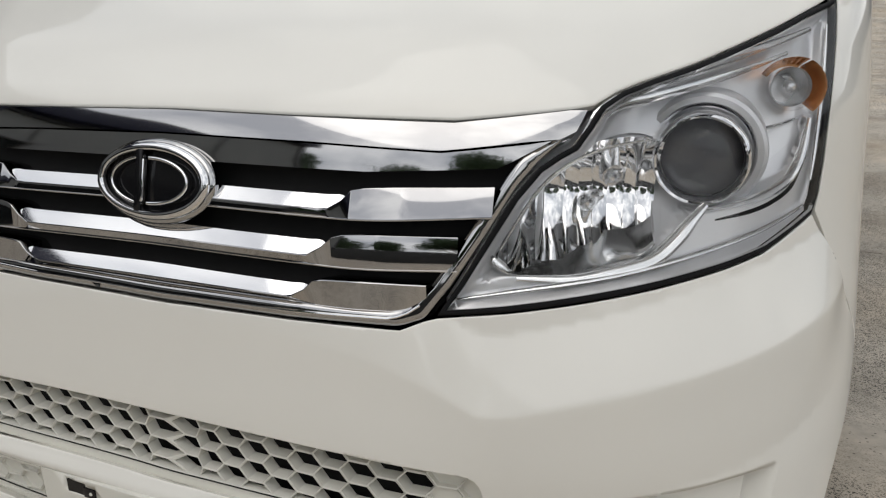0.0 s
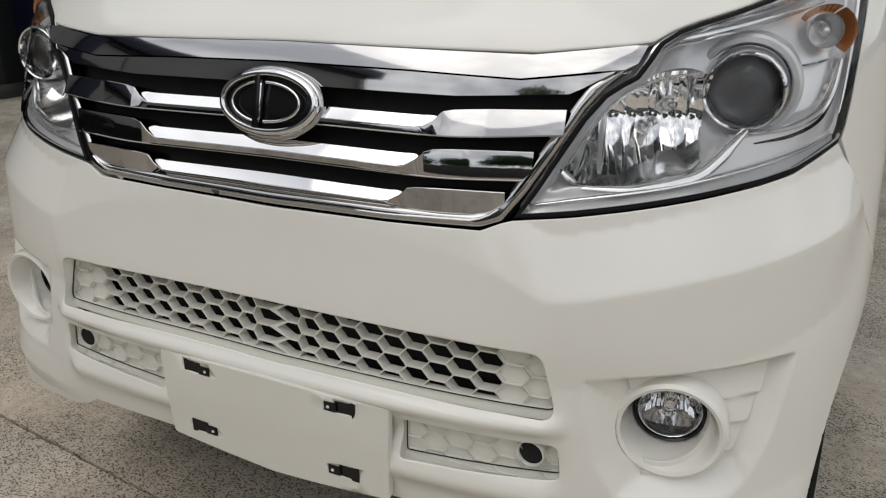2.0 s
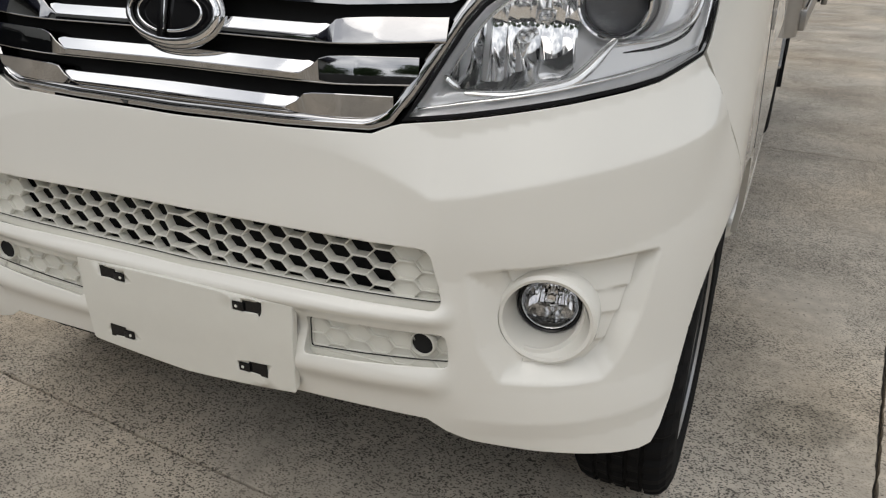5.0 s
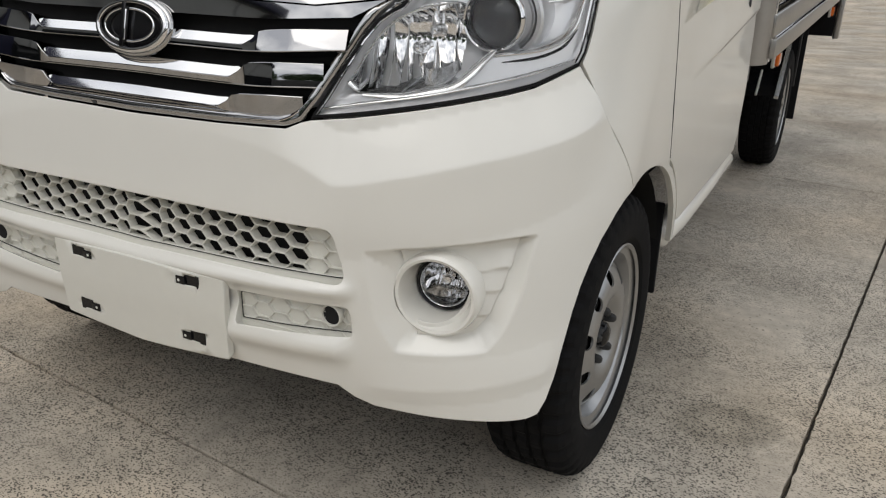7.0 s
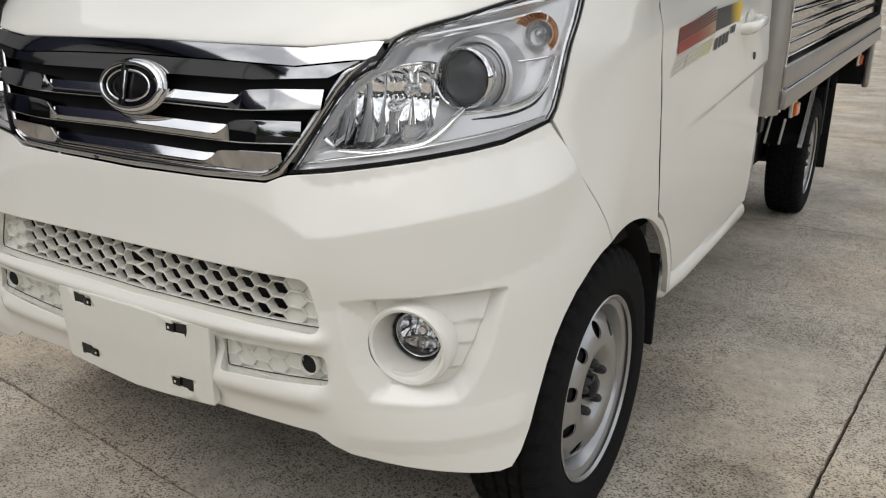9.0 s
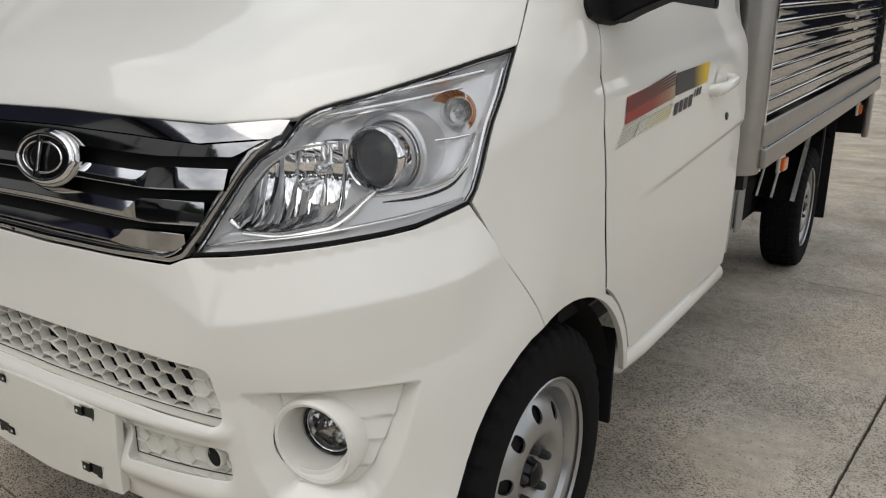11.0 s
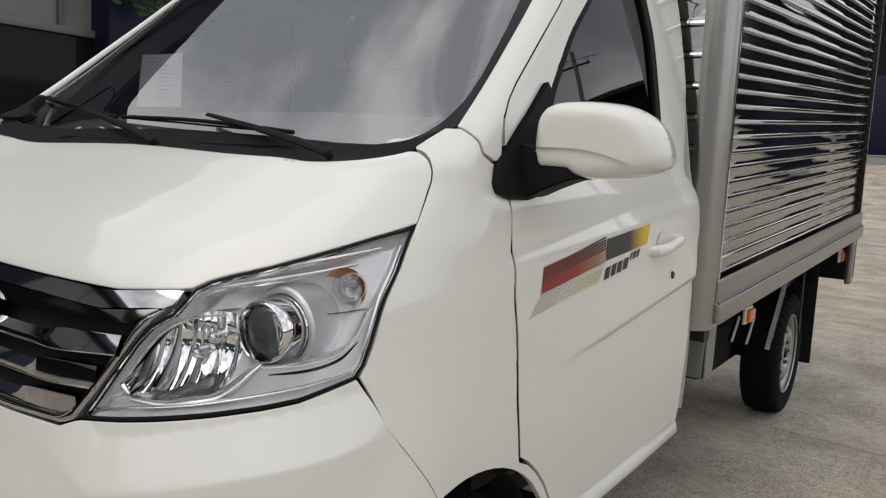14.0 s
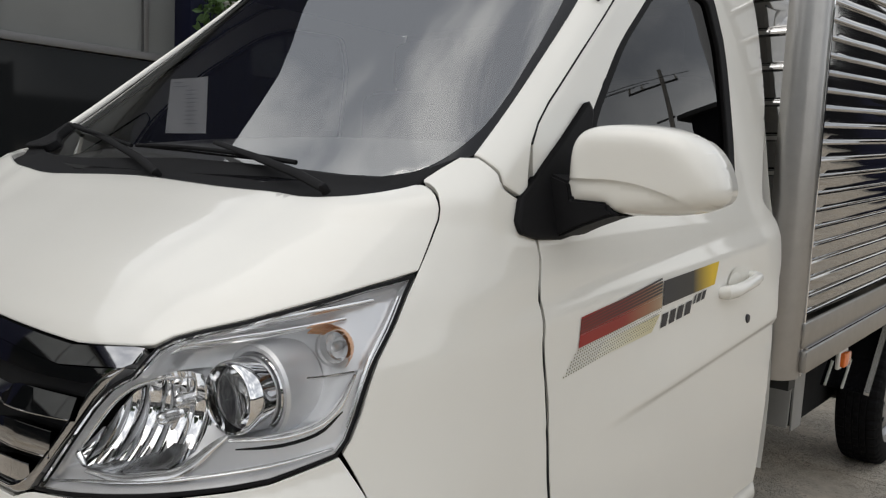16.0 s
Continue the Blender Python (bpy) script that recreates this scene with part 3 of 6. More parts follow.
def honeycomb(name, outline, depth, filled, side=1):
    """A moulded honeycomb insert inside an outline; cells for which filled(q) holds are closed."""
    poly = np.array(outline, float)
    if area2(poly) < 0:
        poly = poly[::-1]
    pitch, h, t, deep = .0341, .0266, .0013, .016
    w = pitch * 4 / 3
    verts, faces = [], []
    lo, hi = poly.min(0), poly.max(0)

    def at(q, z, o):
        p = shell(np.array(q), np.array(z))
        return p + np.array((0, depth - o, 0))
    for i in range(-16, 17):
        q = i * pitch + .0213
        for k in range(-3, 9):
            z = .5525 - h * (5 - k) + (0 if i % 2 else h / 2) + .006 * (abs(q) / .33) ** 2
            if not (lo[0] - w < q < hi[0] + w and lo[1] - h < z < hi[1] + h):
                continue
            shape = [(-.5, 0), (-.25, -.5), (.25, -.5), (.5, 0), (.25, .5), (-.25, .5)]
            ring_o = [(q + a * w, z + b * h) for a, b in shape]
            ring_i = [(q + a * (w - 2.3 * t), z + b * (h - 2 * t)) for a, b in shape]
            if not inside(poly, np.array([(q, z)]))[0] and not inside(poly, np.array(ring_i)).any():
                continue

            def clip(p):
                return (min(max(p[0], lo[0] + .001), hi[0] - .001), min(max(p[1], lo[1] + .001), hi[1] - .001))
            s = len(verts)
            closed = filled(abs(q))
            # a thin rounded bead round every cell, then its wall
            for r, o in ((ring_o, .0006), (ring_i, .0), (ring_i, -.006 if closed else -deep)):
                verts += [at(*clip(p), o) for p in r]
            for a in range(6):
                b = (a + 1) % 6
                faces += [(s + a, s + b, s + 6 + b, s + 6 + a), (s + 6 + a, s + 6 + b, s + 12 + b, s + 12 + a)]
            if closed:
                faces.append(tuple(range(s + 12, s + 18)))
    verts = np.array(verts)
    if side < 0:
        verts, faces = verts * (-1, 1, 1), [f[::-1] for f in faces]
    me = mesh_of(name, verts, faces, angle=25)
    bm = bmesh.new()
    bm.from_mesh(me)
    bmesh.ops.remove_doubles(bm, verts=bm.verts[:], dist=.0003)
    bm.to_mesh(me)
    bm.free()
    me.set_sharp_from_angle(angle=radians(25))
    return me


for nm, line in (("honeycomb_frame", HEX_UP), ("honeycomb_frame", HEX_LOW), ("honeycomb_frame", [(-q, z) for q, z in HEX_LOW])):
    ln = np.array(line)
    ln = ln if area2(ln) > 0 else ln[::-1]
    part(nm, panel(nm, ln + outward(ln) * .014, lambda q, z: shell(q, z) + np.array((0, .015, 0)), [list(ln - outward(ln) * .0045)], step=.02, lip=.001, thick=.012), WHITE_PLASTIC, bumper)
    rim = dense(ln - outward(ln) * .0035, .012)
    rim = [shell(q, z) + np.array((0, .0135, 0)) for q, z in rim]
    # Thin near-black tube draws the shadow line round the insert.
    part("insert_gap", mesh_of("insert_gap", *tube(rim, .0009, 6, close=True)), VOID, bumper)
    if line is not HEX_UP:
        part("insert_back", panel("insert_back", ln + outward(ln) * .003, lambda q, z: shell(q, z) + np.array((0, .0185, 0)), step=.03, lip=0, thick=0), WHITE_PLASTIC, bumper)
part("honeycomb_grille", honeycomb("honeycomb_grille", HEX_UP, .018, lambda q: q > .345), WHITE_PLASTIC, bumper, "white honeycomb grille with dark openings")
for s in (1, -1):
    part("honeycomb_insert", honeycomb("honeycomb_insert", HEX_LOW, .014, lambda q: True, s), WHITE_PLASTIC, bumper, "white closed honeycomb insert")
    hx, hy, hz = shell(.393, .447)
    part("tow_hole", mesh_of("tow_hole", *lathe([(.0190, .012), (.0190, .001), (.0180, -.0005), (.0168, .0), (.0160, .003), (.0160, .03)], 28)), WHITE_PLASTIC, bumper, "round tow hook hole", pose(s * hx, hy + .008, hz - .004))
    # Near-black disc and sheet put the shade inside the openings into colour.
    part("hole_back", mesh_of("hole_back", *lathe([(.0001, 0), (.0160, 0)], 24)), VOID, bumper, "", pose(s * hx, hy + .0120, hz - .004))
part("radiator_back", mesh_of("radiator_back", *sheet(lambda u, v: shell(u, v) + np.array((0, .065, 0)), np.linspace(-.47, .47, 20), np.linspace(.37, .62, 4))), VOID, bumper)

# number plate bracket, empty
PLATE = rounded(both_ways([(0, .478), (.205, .474), (.200, .322), (0, .312)]), .006)


def plate_at(q, z):
    q, z = np.asarray(q, float), np.asarray(z, float)
    return np.stack([q + 0 * z, -.037 + .25 * q * q + (z < .34) * .0 + .06 * np.clip(.40 - z, 0, 1), z + 0 * q], -1)


SLOTS = [((-.151 if k < 2 else .103), z) for k, z in ((0, .468), (1, .362), (2, .468), (3, .362))]
slot_holes = [[(a, z), (a + .030, z), (a + .030, z - .004), (a + .048, z - .004), (a + .048, z - .019), (a + .028, z - .019), (a, z - .017)] if a < 0 else
              [(a + .048, z), (a + .018, z), (a + .018, z - .004), (a, z - .004), (a, z - .019), (a + .020, z - .019), (a + .048, z - .017)] for a, z in SLOTS]
plate = part("plate_holder", panel("plate_holder", PLATE, plate_at, slot_holes, step=.02, lip=.0015, thick=.014), WHITE_PLASTIC, truck, "blank white number plate holder with four slots")
bm = bmesh.new()
bm.from_mesh(plate.data)
bmesh.ops.remove_doubles(bm, verts=bm.verts[:], dist=.00002)
bm.to_mesh(plate.data)
bm.free()
plate.data.set_sharp_from_angle(angle=radians(35))
for a, z in SLOTS:
    # The wider black sheet behind paints the shade inside the slot.
    part("plate_clip", joined(box(.020, .004, .014, (a + (.037 if a < 0 else .011), -.036 + .06 * max(0, .4 - z) + .25 * (a + .024) ** 2, z - .0115), .001),
                              box(.054, .002, .024, (a + .024, -.0335 + .25 * (a + .024) ** 2 + .06 * max(0, .4 - z), z - .010))), GLOSS_BLACK, plate, "black metal plate clip with dark slot backing")
    ex = a + (.040 if a < 0 else .008)
    part("clip_eye", mesh_of("clip_eye", *lathe([(.0001, -.0026), (.0024, -.0026), (.0026, 0)], 14)), WHITE_PLASTIC, plate, "", pose(ex, -.036 + .06 * max(0, .4 - z) + .25 * (a + .024) ** 2, z - .0115))

# fog lamp inserts: a separate moulding with three louvres
INSERT = [tuple(p) for p in FOG_IN[:-1]] + [(FOG_Q + .060 * math.cos(a), FOG_Z + .058 * math.sin(a)) for a in np.radians(np.linspace(-112, 142, 26))]
LOUVRES = [(.538, .06), (.503, .0), (.464, .04)]


def insert_at(q, z):
    q, z = np.abs(np.asarray(q, float)), np.asarray(z, float)
    p = bumper_at(q, z)
    lift = 0 * q
    for zl, sl in LOUVRES:
        d = z - (zl + sl * (q - .66))
        lift = lift + .0045 * np.where(d > 0, np.clip(1 - d / .030, 0, 1), smooth01(d, -.0035, 0)) * smooth01(q, .620, .636)
    n = normals_of(shell, np.stack([q.ravel(), z.ravel()], 1))[0].reshape(p.shape)
    return p + n * (.0040 + lift)[..., None]


for s in (1, -1):
    part("fog_insert", panel("fog_insert", INSERT, insert_at, step=.0055, lip=.0012, thick=.004, side=s), PAINT, bumper, "white louvred fog lamp insert")
    edge = dense(np.array(FOG_IN)[[8, 7, 6, 5, 4, 3]], .008, False)
    edge = [bumper_at(q, z) + normals_of(shell, np.array([[q, z]]))[0][0] * .0006 for q, z in edge if math.hypot(q - FOG_Q, z - FOG_Z) > .066]
    part("insert_seam", mesh_of("insert_seam", *tube([(s * a[0], a[1], a[2]) for a in edge], .0008, 6)), FRAME_STEEL, bumper)

# fog lamps
for s in (1, -1):
    p = shell(FOG_Q, FOG_Z)
    n = normals_of(shell, np.array([[FOG_Q, FOG_Z]]))[0][0]
    yaw = math.degrees(math.atan2(n[0], -n[1])) * .40
    m = pose(s * (p[0] - .004), p[1] + .016, p[2] - .010, 2, 0, s * yaw)
    fog = part("fog_lamp", mesh_of("fog_lamp", *lathe([(.0440, .078), (.0450, .050), (.0500, .018), (.0545, .001), (.0580, -.0075), (.0625, -.0095), (.0670, -.006), (.0695, .003), (.0705, .035)], 64)), PAINT, truck, "round fog lamp in a white ring", m)
    deep_in = pose(0, .016, 0) @ Matrix.Diagonal((.95, 1, .95, 1))
    part("seal", mesh_of("seal", *lathe([(.0475, .030), (.0468, .023), (.0445, .021), (.0425, .023), (.0415, .030)], 56)), GLOSS_BLACK, fog, "", deep_in)
    part("rim", mesh_of("rim", *lathe([(.0425, .030), (.0415, .0262), (.0395, .028), (.0380, .036)], 56)), SATIN, fog, "", deep_in)
    bowl = []
    for i in range(15):
        r = .041 * i / 14
        bowl.append((max(r, .0002), .074 - .040 * (r / .041) ** 2))
    v, f = lathe(bowl, 96)
    v = [(x, y + .0016 * abs(math.sin(x * 240)), z) for x, y, z in v]
    part("reflector", mesh_of("reflector", v, [a[::-1] for a in f], angle=15), CHROME, fog, "fluted chrome reflector", deep_in)
    part("reflector_floor", mesh_of("reflector_floor", *sheet(lambda u, w: (u * (.038 - .012 * w), .030 + .034 * w, -.020 + .006 * w - .006 * (1 - u * u)), np.linspace(-1, 1, 12), np.linspace(0, 1, 5))), LAMP_FLOOR, fog, "grey floor under the reflector", deep_in)
    part("bulb_cap", mesh_of("bulb_cap", *lathe([(.0002, .040), (.006, .041), (.008, .045), (.008, .066)], 20)), CHROME, fog, "", deep_in)
    glass = part("lens", mesh_of("lens", *lathe([(.0002, .0215), (.017, .0222), (.032, .0240), (.0415, .0268)], 40)), LENS, fog, "clear fog lamp lens", deep_in)
    glass.visible_shadow = False

# hood, fenders, doors, pillars
HOOD = both_ways([(0, 1.150), (.1, 1.1485), (.20, 1.1455), (.30, 1.1425), (.38, 1.1412), (.44, 1.1410), (.50, 1.1420), (.54, 1.1435), (.575, 1.1460), (.605, 1.1493), (.635, 1.1545), (.66, 1.1605), (.687, 1.1672), (.705, 1.1675), (.721, 1.1660), (.744, 1.1610), (.764, 1.1540), (.778, 1.1450), (.785, 1.1350), (.784, 1.12), (.780, 1.105), (.776, 1.054),
                  (.713, 1.0345), (.653, 1.014), (.583, .989), (.530, .973), (.507, .964), (.488, .952), (.470, .949), (.358, .938), (.163, .939), (0, .941)])


def hood_at(q, z):
    p = shell(q, z)
    a = np.abs(np.asarray(q, float))
    lift = .006 * (1 - smooth01(a, .33 + .5 * (np.asarray(z) - .95), .42 + .5 * (np.asarray(z) - .95))) * smooth01(z, .97, 1.03)
    p[..., 2] += lift
    return p


part("hood", panel("hood", HOOD, hood_at, step=.016, lip=.0016, gap=.0002), PAINT, truck)


def arch(a, r=.342):
    return float(q_y(HUB_Y - r * math.cos(a), HUB_Z + r * math.sin(a))), HUB_Z + r * math.sin(a)


FENDER = [(.750, .832), (.811, .754), (.90, .680), (.985, .614)] + [arch(a) for a in np.radians(np.arange(78, 164, 5))] + \
         [arch(a, .364) for a in np.radians((163, 155, 147, 139, 131, 124))] + [(float(q_y(y, z)), z) for y, z in ((.646, .602), (.642, .612), (.632, .68), (.621, .795), (.609, .9), (.602, 1.0), (.602, 1.1), (.590, 1.13), (.575, 1.15))] + \
         [(.918, 1.187), (.806, 1.209), (.755, 1.209), (.722, 1.190), (.700, 1.1745), (.706, 1.1702), (.723, 1.1688), (.746, 1.1637), (.766, 1.1565), (.780, 1.1470), (.788, 1.1355), (.787, 1.12), (.783, 1.105), (.777, 1.056),
          (.773, .99), (.768, .93), (.763, .88), (.757, .85)]
WINDOW = rounded([(float(q_y(y, z)), z) for y, z in ((.735, 1.150), (.80, 1.29), (.93, 1.44), (1.10, 1.575), (1.20, 1.612), (1.40, 1.622), (1.44, 1.52), (1.45, 1.30), (1.45, 1.150))], .04)
PILLAR_Q = .784
DOOR = [(float(q_y(y, z)), z) for y, z in ((.604, 1.1), (.606, 1.0), (.613, .9), (.625, .795), (.636, .68), (.646, .610))] + \
       [arch(a, .367) for a in np.radians((124, 132, 140, 148, 156))] + \
       [(float(q_y(y, z)), z) for y, z in ((.838, .430), (1.605, .436), (1.625, .60), (1.655, .838), (1.70, 1.10), (1.695, 1.40), (1.69, 1.67))] + \
       [(1.10, 1.70), (.99, 1.655), (.936, 1.577), (.925, 1.48), (.921, 1.402), (.922, 1.304), (.940, 1.27), (.990, 1.235)]
DOOR = DOOR + [(float(q_y(.612, 1.17)), 1.17)]
SIDE_TOP = [(PILLAR_Q, 1.214), (.806, 1.211), (.916, 1.190), (1.052, 1.153), (1.058, 1.16), (.988, 1.235), (.937, 1.27), (.919, 1.304), (.918, 1.402), (.922, 1.48), (.933, 1.577), (.987, 1.657), (1.10, 1.703),
            (1.50, 1.673), (1.50, 1.74), (PILLAR_Q, 1.74), (PILLAR_Q, 1.6), (PILLAR_Q, 1.4)]
BELT_LINES = [(float(q_y(y, z)), z) for y in np.arange(.62, 1.68, .014) for z in (float(np.interp(y, [.35, .6, 1.7], [.955, .992, 1.10])) + d for d in (.014, .004, -.006, -.016, -.026, -.036, -.046))]
CREASE_LINES = BELT_LINES + [(float(q_y(y, z)), z) for y in np.arange(.62, 1.66, .012) for z in (np.interp(y, [.6, .75, 1.64], [.734, .755, .851]) + d for d in (-.015, -.010, -.005, 0, .005, .012))]
for s in (1, -1):
    part("front_fender", panel("front_fender", FENDER, door_at, step=.018, lip=.0008, gap=.0006, side=s), PAINT, truck)
    door = part("cab_door", panel("cab_door", DOOR, door_at, [WINDOW], step=.020, lip=.0006, gap=.0022, side=s, along=CREASE_LINES), PAINT, truck)
    wl_ = np.array(WINDOW)
    wl_ = wl_ if area2(wl_) > 0 else wl_[::-1]
    part("window_seal", panel("window_seal", wl_ + outward(wl_) * .004, shell, [list(wl_ - outward(wl_) * .022)], off=-.002, step=.03, lip=.002, thick=.008, side=s), BLACK, door, "black rubber window seal")
    pane = part("window_pane", panel("window_pane", wl_ - outward(wl_) * .01, shell, off=-.012, step=.04, lip=0, thick=.003, side=s), SIDE_GLASS, door, "dark tinted side window")
    pane.visible_shadow = False
    part("side_pillar", panel("side_pillar", SIDE_TOP, shell, step=.02, gap=.0006, side=s), PAINT, truck)
    bead = [shell(q, z) + normals_of(shell, np.array([[q, z]]))[0][0] * .003 for q, z in ((.790, 1.222), (.792, 1.30), (.792, 1.40), (.792, 1.50), (.792, 1.60), (.790, 1.70), (.786, 1.74))]
    if s < 0:
        part("pillar_edge", mesh_of("pillar_edge", *tube([(s * a[0], a[1], a[2]) for a in bead], .0095, 12)), PAINT, truck)
    seam = [(float(q_y(y, z)), z) for y, z in ((.598, 1.16), (.600, 1.13), (.603, 1.1), (.604, 1.0), (.611, .9), (.623, .795), (.634, .68), (.643, .615))]
    gap_line = [(.989, 1.236), (.939, 1.270), (.9205, 1.304), (.9195, 1.402), (.9235, 1.48), (.9345, 1.577), (.9885, 1.656), (1.10, 1.7015)]
    gap_line = [shell(q, z) - normals_of(shell, np.array([[q, z]]))[0][0] * .0050 for q, z in gap_line]
    part("frame_seal", mesh_of("frame_seal", *tube([(s * a[0], a[1], a[2]) for a in gap_line], .0038, 8)), VOID, truck, "black rubber frame seal")
    seam = [door_at(q, z) - normals_of(shell, np.array([[q, z]]))[0][0] * .0017 for q, z in seam]
    part("door_seal", mesh_of("door_seal", *tube([(s * a[0], a[1], a[2]) for a in seam], .0024, 8)), VOID, truck, "black rubber door seal")
    # sill below the door
    part("side_sill", mesh_of("side_sill", *tube([(s * x, y, z) for x, y, z in ((.700, .818, .382), (.710, .836, .386), (.715, .95, .390), (.717, 1.30, .396), (.717, 1.62, .402), (.712, 1.658, .403))], [.016, .030, .034, .034, .034, .024], 18)), PAINT, truck)

# roof and back of the cab
roof_q = np.r_[np.linspace(-1.5, -.6, 12), np.linspace(-.55, .55, 14), np.linspace(.6, 1.5, 12)]
v, f = sheet(lambda u, w: shell(u, w) if w < 1.8301 else np.array((shell(u, 1.83)[0] * .3, 1.45, 1.845)), roof_q, [1.725, 1.75, 1.78, 1.80, 1.815, 1.825, 1.83, 1.84])
part("roof", mesh_of("roof", v, f), PAINT, truck)
part("cab_back", mesh_of("cab_back", *sheet(lambda u, w: (u * (float(HALF(w)) - .006), 1.688 - .02 * (w < .9) * (.9 - w), w), np.linspace(-1, 1, 9), np.linspace(.45, 1.80, 24))), PAINT, truck)
for s in (1, -1):
    p = [shell(q, z) + normals_of(shell, np.array([[q, z]]))[0][0] * .004 for q, z in ((.850, 1.505), (.852, 1.56), (.856, 1.64), (.862, 1.71))]
    part("gutter_trim", mesh_of("gutter_trim", *tube([(s * a[0], a[1], a[2]) for a in p], .009, 10, flat=.6)), BLACK, truck, "black roof gutter trim")

# windscreen, cowl, wipers
SCREEN = both_ways([(0, 1.72), (.55, 1.725), (.775, 1.72), (PILLAR_Q - .002, 1.6), (PILLAR_Q - .002, 1.4), (PILLAR_Q - .002, 1.216), (.752, 1.208), (.70, 1.188), (.645, 1.178), (.587, 1.168), (.504, 1.163), (.341, 1.161), (0, 1.163)])
CLEAR = both_ways([(0, 1.66), (.55, 1.665), (.70, 1.65), (.735, 1.52), (.748, 1.42), (.755, 1.32), (.752, 1.262), (.726, 1.224), (.690, 1.203), (.649, 1.188), (.587, 1.179), (.504, 1.179), (.38, 1.1845), (.20, 1.190), (0, 1.194)])
CLEAR = rounded(CLEAR, .03)
part("screen_border", panel("screen_border", SCREEN, shell, [CLEAR], off=-.004, step=.03, lip=.001, thick=.004), GLOSS_BLACK, truck, "black windscreen border")
SCREEN_Q, SCREEN_Z = np.linspace(-.768, .768, 121), np.linspace(1.164, 1.69, 64)
screen = part("windscreen", mesh_of("windscreen", *sheet(lambda q, z: shell(q, z) + np.array((0, .0060, -.0055)), SCREEN_Q, SCREEN_Z)), GLASS, truck, "sloping windscreen mirroring clouds")
screen.visible_shadow = False
COWL = both_ways([(0, 1.191), (.20, 1.187), (.38, 1.1815), (.504, 1.176), (.587, 1.176), (.645, 1.184), (.70, 1.195), (.752, 1.210), (.700, 1.172), (.684, 1.162), (.630, 1.150), (.556, 1.140), (.43, 1.135), (.30, 1.137), (.1, 1.143), (0, 1.144)])
part("cowl", panel("cowl", COWL, lambda q, z: shell(q, z) - np.array((0, 0, .012)) * (1 - smooth01(z, 1.150, 1.178))[..., None], off=.001, step=.012, lip=.002), BLACK, truck, "black plastic cowl below the windscreen")


def wiper(name, pivot, knee, blade_a, blade_b):
    """Arm from the pivot to the knee, blade between two places on the glass."""
    def on(q, z, o):
        return shell(q, z) + normals_of(shell, np.array([[q, z]]))[0][0] * o
    a, k = on(*pivot, .008), on(*knee, .014)
    w = part(name, mesh_of(name, *tube([a, a + (k - a) * .2 + (0, 0, .005), a + (k - a) * .6 + (0, 0, .004), k], [.0075, .0085, .0070, .0050], 10, flat=.5)), BLACK, truck, "black wiper arm")
    line = [on(blade_a[0] + (blade_b[0] - blade_a[0]) * t, blade_a[1] + (blade_b[1] - blade_a[1]) * t, .008 + .008 * math.sin(math.pi * t)) for t in np.linspace(0, 1, 9)]
    part("blade", mesh_of("blade", *tube(line, .0042, 8)), BLACK, w)
    line = [on(blade_a[0] + (blade_b[0] - blade_a[0]) * t, blade_a[1] + (blade_b[1] - blade_a[1]) * t, .006) for t in np.linspace(0, 1, 9)]
    part("rubber_edge", mesh_of("rubber_edge", *tube(line, .0022, 6)), RUBBER, w)
    part("pivot_cap", mesh_of("pivot_cap", *lathe([(.0002, -.004), (.005, -.0035), (.007, 0), (.007, .012)], 16)), BLACK, w, "", pose(a[0], a[1], a[2] + .002, -50, 0, 0))
    return w


wiper("wiper", (.540, 1.148), (.10, 1.212), (-.20, 1.207), (.385, 1.184))
wiper("wiper", (.045, 1.154), (-.62, 1.252), (-.70, 1.258), (-.22, 1.206))
CAP = rounded([(-.700, 1.172), (-.738, 1.180), (-.772, 1.206), (-.760, 1.262), (-.745, 1.262), (-.70, 1.232), (-.62, 1.208), (-.62, 1.185)], .012)
part("cowl_end_cap", panel("cowl_end_cap", CAP, shell, off=.014, step=.02, lip=.004, thick=.02), BLACK, truck, "black cowl end cap")


# ---- grille ----
def lifted(f):
    """The shell lifted along its normal by f(q, z)."""
    def g(q, z):
        q, z = np.asarray(q, float), np.asarray(z, float)
        p = shell(q, z)
        n, _, _ = normals_of(shell, np.stack([q.ravel(), z.ravel()], 1))
        return p + n.reshape(p.shape) * np.asarray(f(q, z))[..., None]
    return g


GRILLE = both_ways([(0, .939), (.163, .937), (.356, .935), (.468, .947), (.455, .918), (.420, .892), (.396, .845), (.364, .775), (.338, .744), (.313, .7335), (.185, .728), (0, .725)])
# Near-black backing puts the shade between the bars into its colour.
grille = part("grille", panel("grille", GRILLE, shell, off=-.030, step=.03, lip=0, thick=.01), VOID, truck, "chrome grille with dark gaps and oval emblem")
surround = rounded(both_ways([(0, .7415), (.185, .7445), (.303, .7485), (.322, .754), (.344, .778), (.377, .829), (.407, .877), (.423, .903), (.436, .912), (.452, .919), (.467, .928), (.458, .917), (.4425, .903), (.4215, .877), (.394, .829), (.364, .780), (.340, .7470), (.3350, .7435), (.312, .7345), (.185, .729), (0, .726)]), .008)
part("grille_surround", panel("grille_surround", surround, lifted(lambda q, z: .004 + 0 * q), step=.008, lip=.004, thick=.03), SHADED_CHROME, grille, "chrome grille surround")
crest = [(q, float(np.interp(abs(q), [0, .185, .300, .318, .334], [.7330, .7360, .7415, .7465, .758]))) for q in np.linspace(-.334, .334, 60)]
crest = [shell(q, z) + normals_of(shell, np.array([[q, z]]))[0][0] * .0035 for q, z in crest]
